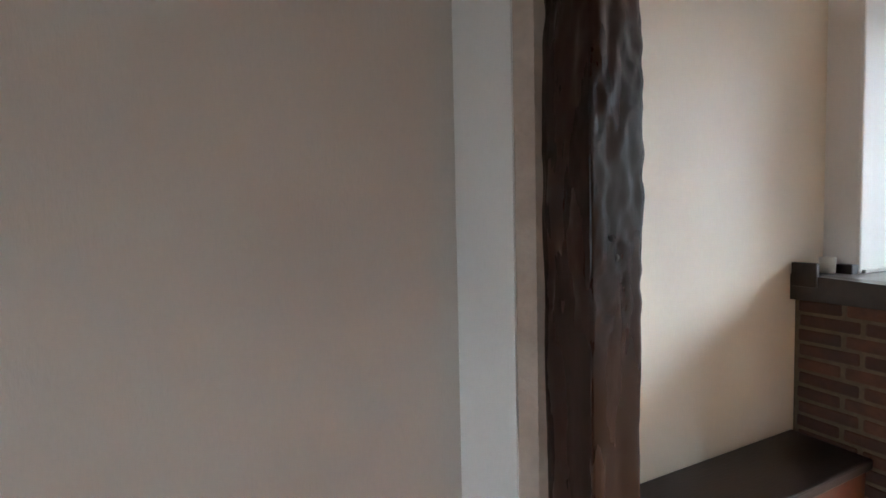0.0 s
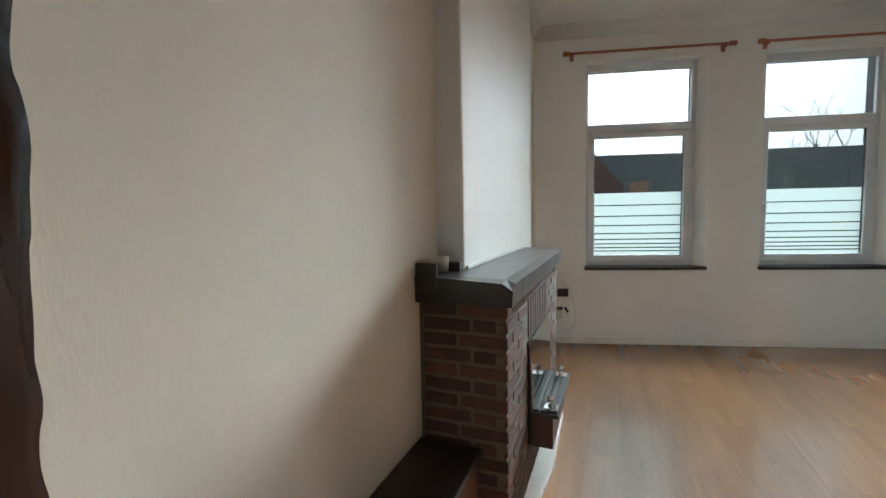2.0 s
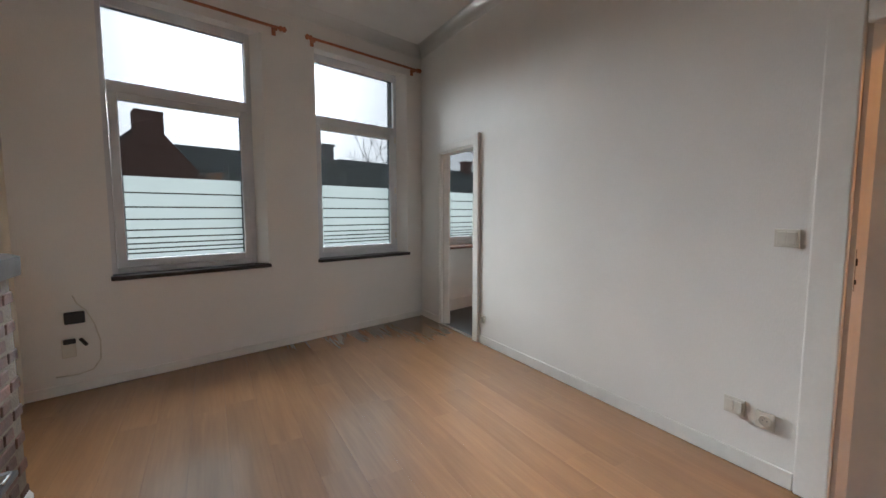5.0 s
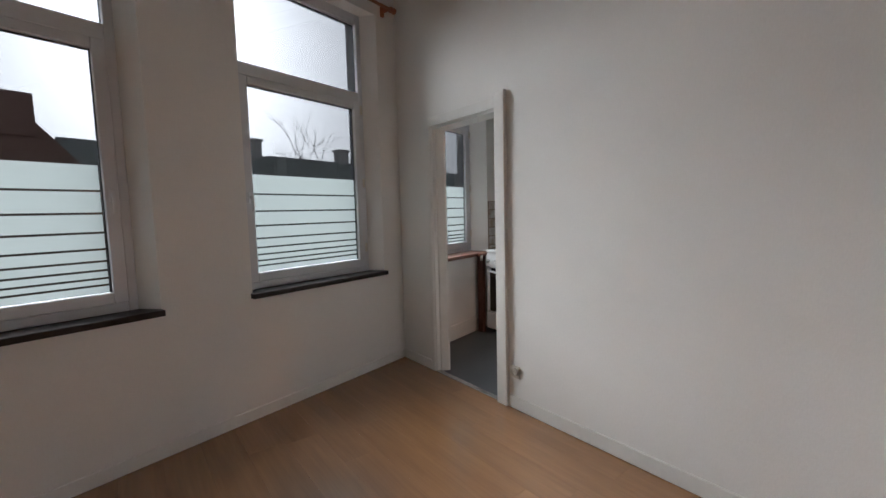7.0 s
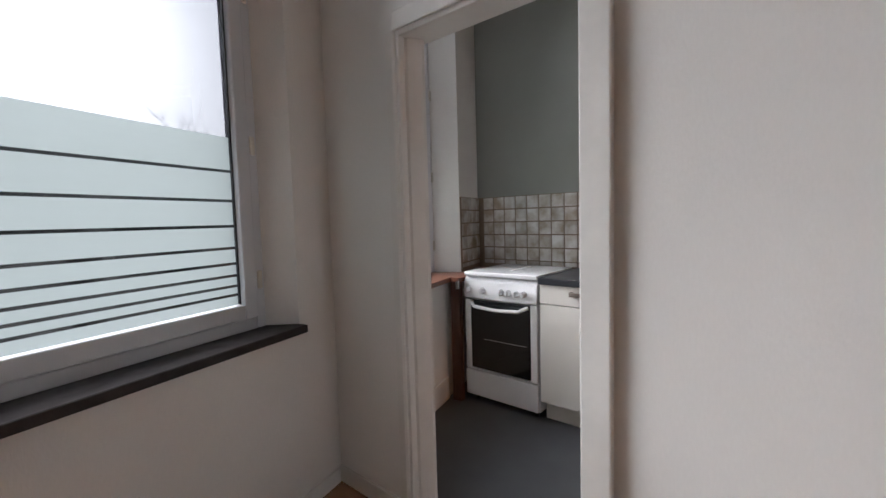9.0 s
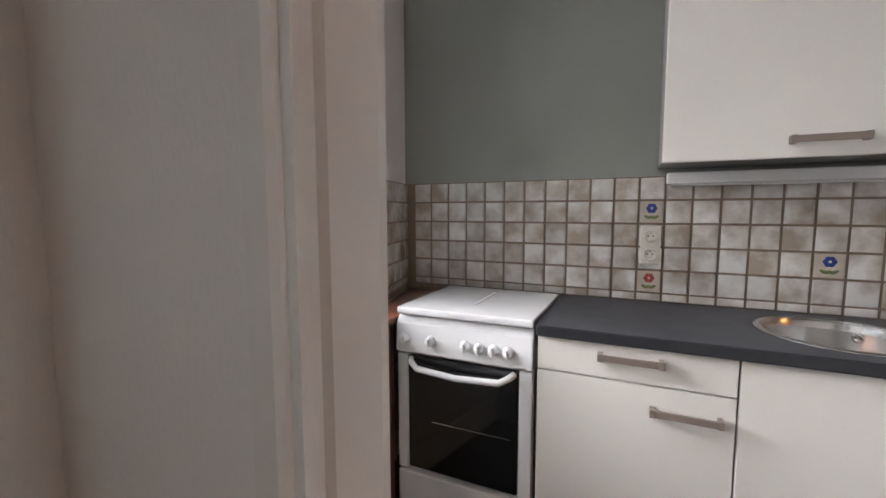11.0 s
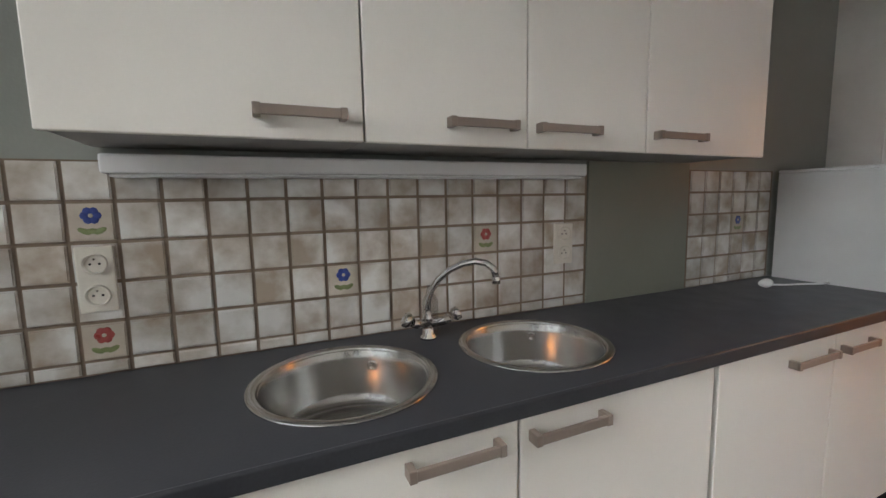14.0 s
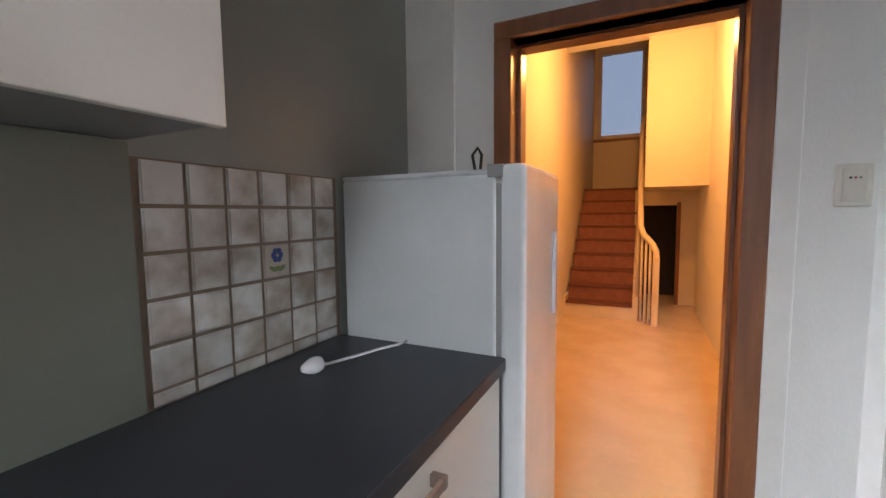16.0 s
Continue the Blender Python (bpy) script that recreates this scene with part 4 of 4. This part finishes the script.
for s, c in ((-1, RED), (1, BLUE)):
    arm = [(TX, TY, .945), (TX - .02, TY + s * .045, .955), (TX - .028, TY + s * .062, .965)]
    v = part("valve", tube(bmesh.new(), arm, .014, 12), CHROME, tp)
    hub = Vector((TX - .035, TY + s * .078, .975))
    b = bmesh.new()
    lathe(b, [(.013, -.012), (.022, -.004), (.022, .010), (.012, .014), (.0001, .014)], Matrix.Translation(hub) @ Matrix.Rotation(s * radians(-62), 4, 'X'), 8)
    part("cross_handle", b, CHROME, v)
solid("soap_bottle", lathe(bmesh.new(), [(.024, 0), (.026, .01), (.026, .10), (.012, .125), (.010, .15), (.0001, .152)], Matrix.Translation((1.64, -1.735, .90)), 18), SPLASH,
      "clear plastic bottle behind the tap", "bottle")

# ---- fridge ----
rf = thing("fridge", (1.33, -3.90, 0), "white under-height fridge with a closed door", "fridge")
part("cabinet", box(1.135, 1.675, -4.13, -3.655, .03, 1.425, bev=.008), FRIDGEW, rf)
part("top_cover", box(1.125, 1.675, -4.13, -3.655, 1.425, 1.44, bev=.005), ENAMEL, rf)
part("gasket", box(1.118, 1.135, -4.12, -3.665, .06, 1.40), CARCASS, rf, "grey door gasket")
dr = part("door", box(1.045, 1.118, -4.135, -3.65, .05, 1.452, bev=.016, seg=4), ENAMEL, rf, "white glossy rounded door")
part("door_handle", box(1.033, 1.047, -4.06, -4.03, .95, 1.25, bev=.006), ENAMEL, dr)
part("hinge_cover", box(1.108, 1.158, -3.70, -3.652, 1.415, 1.452, bev=.004), CARCASS, rf)
for y in (-4.08, -3.70):
    part("foot", lathe(bmesh.new(), [(.018, 0), (.018, .035)], Matrix.Translation((1.16, y, 0)), 12), BLACK, rf)
bm = tube(bmesh.new(), [(1.20, -3.82, 1.446), (1.25, -3.88, 1.448), (1.27, -3.90, 1.466), (1.265, -3.90, 1.516), (1.28, -3.90, 1.541), (1.30, -3.90, 1.516), (1.29, -3.90, 1.466), (1.33, -3.94, 1.447)], .006, 8)
solid("wire_hook", bm, BLACK, "small black wire loop lying on the fridge", "wire hook")
bm = tube(bmesh.new(), [(1.16, -3.70, 1.447), (1.20, -3.86, 1.447), (1.28, -3.96, 1.447), (1.40, -3.93, 1.447)], .005, 8)
solid("black_cable", bm, BLACK, "black cable lying on top of the fridge", "cable")
pg = thing("power_plug", (1.52, -3.33, .90), "white power plug and cord lying on the worktop", "power plug")
m = Matrix.Translation((1.52, -3.32, .923)) @ Matrix.Rotation(radians(80), 4, 'Z') @ Matrix.Rotation(radians(90), 4, 'Y')
part("plug_body", lathe(bmesh.new(), [(.0001, -.028), (.019, -.026), (.0215, -.015), (.0215, .0), (.015, .018), (.008, .030), (.0001, .031)], m, 16), ENAMEL, pg)
part("cord", tube(bmesh.new(), [(1.517, -3.345, .919), (1.515, -3.38, .911), (1.50, -3.46, .9055), (1.47, -3.55, .9055), (1.44, -3.61, .9055), (1.43, -3.648, .908)], .0045, 8), ENAMEL, pg)

# ---- exterior ----
solid("ground", box(-150, 150, -150, 150, -3.7, -3.5), PAVE, "grey paved ground outside", "ground", **S)
solid("road", box(-80, 80, 6.6, 11.4, -3.5, -3.48, m=FAC), ASPHALT, "asphalt street in front of the house", "road", **S)


def house(u0, u1, v0, v1, eave, ridge, wallm, roofm, label, chimneys):
    h = thing("house", onfac((u0 + u1) / 2, v0, -3.5), label, "house", "houses across the street")
    part("wall", box(u0, u1, v0, v1, -3.5, eave, m=FAC), wallm, h)
    bm = bmesh.new()
    vm = (v0 + v1) / 2
    pr = [(v0 - .3, eave - .1), (vm, ridge), (v1 + .3, eave - .1), (v1 + .3, eave - .3), (v0 - .3, eave - .3)]
    sd = [[bm.verts.new(onfac(u, v, z)) for v, z in pr] for u in (u0, u1)]
    for k in range(5):
        bm.faces.new((sd[0][k], sd[0][(k + 1) % 5], sd[1][(k + 1) % 5], sd[1][k]))
    bm.faces.new(sd[0])
    bm.faces.new(sd[1][::-1])
    bmesh.ops.recalc_face_normals(bm, faces=bm.faces)
    rf_ = part("roof", bm, roofm, h)
    for c, z, w_, cm in chimneys:
        cb = box(c - w_ / 2, c + w_ / 2, vm - .3, vm + .3, ridge - .6, z, bev=.02, m=FAC)
        bx(cb, c - w_ / 2 - .06, c + w_ / 2 + .06, vm - .36, vm + .36, z - .12, z, bev=.02, m=FAC)
        part("chimney", cb, cm, rf_)
    nwin = max(1, int((u1 - u0) / 2.2))
    for k in range(nwin):
        u = u0 + (k + .5) * (u1 - u0) / nwin
        for z in (-2.4, -.4):
            wi = part("window", box(u - .5, u + .5, v0 - .03, v0 + .02, z, z + 1.3, m=FAC), PVC, h)
            part("pane", box(u - .42, u + .42, v0 - .036, v0 - .031, z + .08, z + 1.22, m=FAC), OVENGLASS, wi)
    return h


house(-24, -3.2, 13, 21, 1.5, 4.2, HOUSEBRICK, ROOFDARK, "brick terrace house with a dark slate roof", [(-9.0, 5.0, .8, HOUSEBRICK)])
house(.8, 8.6, 13, 21, 1.5, 4.25, STUCCO, ROOFDARK, "pale rendered terrace house with a dark roof", [(7.9, 5.0, .6, STUCCO)])
house(8.6, 14.5, 13, 21, 1.5, 4.3, HOUSEBRICK, ROOFDARK, "small brick terrace house with a dark roof", [(13.2, 5.0, .6, STUCCO)])
house(14.5, 26, 13, 21, 1.5, 4.3, HOUSEBRICK, ROOFDARK, "brick terrace house with a dark roof", [(19.0, 5.0, .6, HOUSEBRICK)])
gb = thing("house", onfac(-.7, 12.5, -3.5), "brick house with its gable and chimney towards the street", "house", "houses across the street")
bm = bmesh.new()
pr = [(u + 1.9, z + .25) for u, z in ((-4.6, -3.75), (-1.1, -3.75), (-1.1, 2.2), (-2.35, 3.7), (-3.0, 3.7), (-4.6, 2.2))]
sd = [[bm.verts.new(onfac(u, v, z)) for u, z in pr] for v in (12.4, 20)]
for k in range(6):
    bm.faces.new((sd[0][k], sd[0][(k + 1) % 6], sd[1][(k + 1) % 6], sd[1][k]))
bm.faces.new(sd[0])
bm.faces.new(sd[1][::-1])
bmesh.ops.recalc_face_normals(bm, faces=bm.faces)
part("wall", bm, HOUSEBRICK, gb)
part("chimney", box(-1.2, -.4, 12.35, 13.0, 3.5, 4.6, bev=.03, m=FAC), HOUSEBRICK, gb)
for s in (0, 1):
    a, b = ((-2.8, 2.4), (-1.0, 4.1)) if not s else ((.9, 2.4), (-.55, 4.1))
    bm = bmesh.new()
    q = [[bm.verts.new(onfac(u, v, z + dz)) for u, z in (a, b) for dz in (0, .14)] for v in (12.9, 20.2)]
    for k0, k1 in ((0, 1), (1, 3), (3, 2), (2, 0)):
        bm.faces.new((q[0][k0], q[0][k1], q[1][k1], q[1][k0]))
    bm.faces.new([q[0][k] for k in (0, 1, 3, 2)])
    bm.faces.new([q[1][k] for k in (0, 1, 3, 2)])
    bmesh.ops.recalc_face_normals(bm, faces=bm.faces)
    part("roof", bm, ROOFDARK, gb)

tr = thing("bare_tree", onfac(15.6, 22, -3.5), "bare winter tree behind the roofs", "tree")
random.seed(5)
bm = bmesh.new()


def limb(p, d, ln, r, lev):
    q = p + d * ln
    mid_ = p.lerp(q, .5) + Vector((random.uniform(-1, 1), random.uniform(-1, 1), random.uniform(-1, 1))) * ln * .06
    tube(bm, [p, mid_, q], r, 5, r * .6)
    if lev:
        for _ in range(3):
            nd = (d + Vector((random.uniform(-.8, .8), random.uniform(-.8, .8), random.uniform(-.1, .6)))).normalized()
            limb(q, nd, ln * random.uniform(.55, .8), r * .55, lev - 1)


limb(onfac(15.6, 22, -3.5), Vector((0, 0, 1)), 3.9, .16, 5)
part("trunk", bm, BARK, tr)

# ---- pieces: laminate boards ----
PW, PL = .193, 1.285
bm = box(-PW / 2 + .0002, PW / 2 - .0002, -PL / 2 + .0002, PL / 2 - .0002, -.011, 0)
top = [e for e in bm.edges if all(v.co.z > -.001 for v in e.verts)]
bmesh.ops.bevel(bm, geom=top, offset=.0003, segments=1, affect='EDGES')
me = mesh("plank", bm, LAM)
fl = bpy.data.objects["floor"]
for i in range(19):
    x = -PW * (i + .5)
    off = random.uniform(0, PL)
    for j in range(8):
        y = .2 + off - PL * (j + .5)
        if y > .26 * x + .45:
            continue
        if y - PL / 2 < -8.5:
            break
        piece("plank", me, fl, Matrix.Translation((x, y, 0)))

# ---- pieces: fireplace bricks ----
BL, BH = .205, .050
CH = .0647


def brick_mesh(ln):
    bm = box(-ln / 2, ln / 2, -.03, .006, -BH / 2, BH / 2)
    bmesh.ops.bevel(bm, geom=list(bm.edges), offset=.005, segments=1, affect='EDGES')
    for v in bm.verts:
        v.co += Vector((noise.noise(v.co * 40), noise.noise(v.co * 40 + Vector((5, 0, 0))), noise.noise(v.co * 40 + Vector((0, 5, 0))))) * .0025
    return mesh("brick", bm, BRICK)


full, halfb, q3 = brick_mesh(BL), brick_mesh(.095), brick_mesh(.15)
FRONT = Matrix.Translation((FX - .012, 0, 0)) @ Matrix.Rotation(math.pi / 2, 4, 'Z')       # x of the piece along y, its -y outwards
FRONT = Matrix(((0, -1, 0, FX - .012), (1, 0, 0, 0), (0, 0, 1, 0), (0, 0, 0, 1)))
for r in range(16):
    z = .035 + CH * r
    y = FY0 + .012 + (.0 if r % 2 else -.0)
    first = True
    while y < FY1 - .09:
        me = halfb if (first and r % 2) else full
        ln = .095 if me is halfb else BL
        if y + ln > FY1 - .005:
            me, ln = halfb, .095
        c = y + ln / 2
        first = False
        if not (-3.42 - ln / 2 < c < -2.74 + ln / 2 and .17 < z < .975):
            piece("brick", me, fp, Matrix.Translation(-fp.location) @ Matrix.Translation((FX - .012, c, z)) @ Matrix.Rotation(math.pi / 2, 4, 'Z') @ Matrix.Scale(-1, 4, (0, 1, 0)) @ Matrix.Rotation(radians(random.uniform(-1.2, 1.2)), 4, 'Y'))
        y += ln + .016
    x = -3.515 if r % 2 else -3.51
    while x < FX - .03:
        me = q3 if (r % 2 and x < -3.5) else full
        ln = .15 if me is q3 else BL
        if x + ln > FX + .004:
            ln = .095
            me = halfb
            if x + ln > FX + .01:
                break
        piece("brick", me, fp, Matrix.Translation(-fp.location) @ Matrix.Translation((x + ln / 2, FY0 + .012, z)) @ Matrix.Rotation(math.pi, 4, 'Z') @ Matrix.Rotation(radians(random.uniform(-1.2, 1.2)), 4, 'Y'))
        x += ln + .016
for k in range(10):
    y = -3.40 + k * .0665 + .03
    piece("brick", full, fp, Matrix.Translation(-fp.location) @ Matrix.Translation((FX - .012, y, .872)) @ Matrix.Rotation(math.pi / 2, 4, 'Z') @ Matrix.Scale(-1, 4, (0, 1, 0)) @ Matrix.Rotation(math.pi / 2, 4, 'Y'))

# ---- pieces: kitchen tiles ----
TP = .1003


def tile_mesh(w, h, material):
    bm = box(-w / 2, w / 2, -.008, 0, -h / 2, h / 2)
    bmesh.ops.bevel(bm, geom=[e for e in bm.edges if all(v.co.y < -.007 for v in e.verts)], offset=.0035, segments=2, affect='EDGES')
    return mesh("tile", bm, material)


tile, tile_low, decor = tile_mesh(.091, .091, TILE), tile_mesh(.091, .029, TILE), tile_mesh(.091, .091, DECOR)
TZ = 1.437
solid("trim_grout", box(1.692, 1.70, -2.43, .34, .86, TZ), GROUT, "brown grout bed of the kitchen tiles", "grout", **S)
solid("trim_grout_east", box(1.692, 1.70, -3.64, -3.012, .90, TZ), GROUT, "brown grout bed of the kitchen tiles", "grout", **S)
bm = box(1.352, 1.74, -.098, -.0895, .866, TZ, m=FAC)
solid("trim_grout_corner", bm, GROUT, "brown grout bed of the corner tiles", "grout", **S)
solid("trim_green_panel", box(1.686, 1.70, -3.010, -2.432, .90, 1.465), OLIVE, "sage green painted panel between the tiles", "panel", **S)
FLOWERS = {(0, 1): BLUE, (0, 4): RED, (6, 3): BLUE, (11, 2): RED, (25, 2): BLUE}


def flower(m, colour, parent):
    b = bmesh.new()
    for k in range(6):
        a = k * math.pi / 3
        lathe(b, [(.0105, 0), (.0095, .0012), (.0001, .0014)], m @ Matrix.Translation((.012 * math.cos(a), -.0082, .016 + .012 * math.sin(a))) @ Matrix.Rotation(math.pi / 2, 4, 'X'), 8)
    part("flower", b, colour, parent)
    b = bmesh.new()
    for dx, rz in ((-.016, .5), (.016, -.5), (0, 0)):
        mm = m @ Matrix.Translation((dx, -.0082, -.022)) @ Matrix.Rotation(rz, 4, 'Y') @ Matrix.Diagonal((1.7, 1, .8, 1)) @ Matrix.Rotation(math.pi / 2, 4, 'X')
        lathe(b, [(.009, 0), (.008, .0010), (.0001, .0012)], mm, 8)
    part("leaf", b, LEAF, parent)
    part("flower_heart", lathe(bmesh.new(), [(.006, 0), (.005, .002), (.0001, .0022)], m @ Matrix.Translation((0, -.0082, .016)) @ Matrix.Rotation(math.pi / 2, 4, 'X'), 8), DECOR, parent)


for col in range(-11, 28):
    yc = -.867 - TP * col
    if -3.03 - .04 < yc - .05 < -2.43 - .02 and yc < -2.38:
        continue
    if -2.43 > yc - .05 and yc > -3.06:
        continue
    if yc < -3.62:
        break
    for row in range(6):
        zc = TZ - TP * (row + .5)
        if row == 5:
            zc = .918
        m = Matrix.Translation((1.694, yc, zc)) @ EAST @ Matrix.Rotation(radians(random.uniform(-.5, .5)), 4, 'Y') @ Matrix.Rotation(radians(random.uniform(-.6, .6)), 4, 'X')
        fcol = FLOWERS.get((col, row))
        piece("tile", decor if fcol else (tile_low if row == 5 else tile), kt, m)
        if fcol:
            flower(Matrix.Translation((1.6945, yc, zc)) @ EAST, fcol, kt)
for col in range(4):
    for row in range(6):
        zc = TZ - TP * (row + .5) if row < 5 else .914
        piece("tile", tile_low if row == 5 else tile, kn, FAC @ Matrix.Translation((1.412 + TP * col, -.0965, zc)))
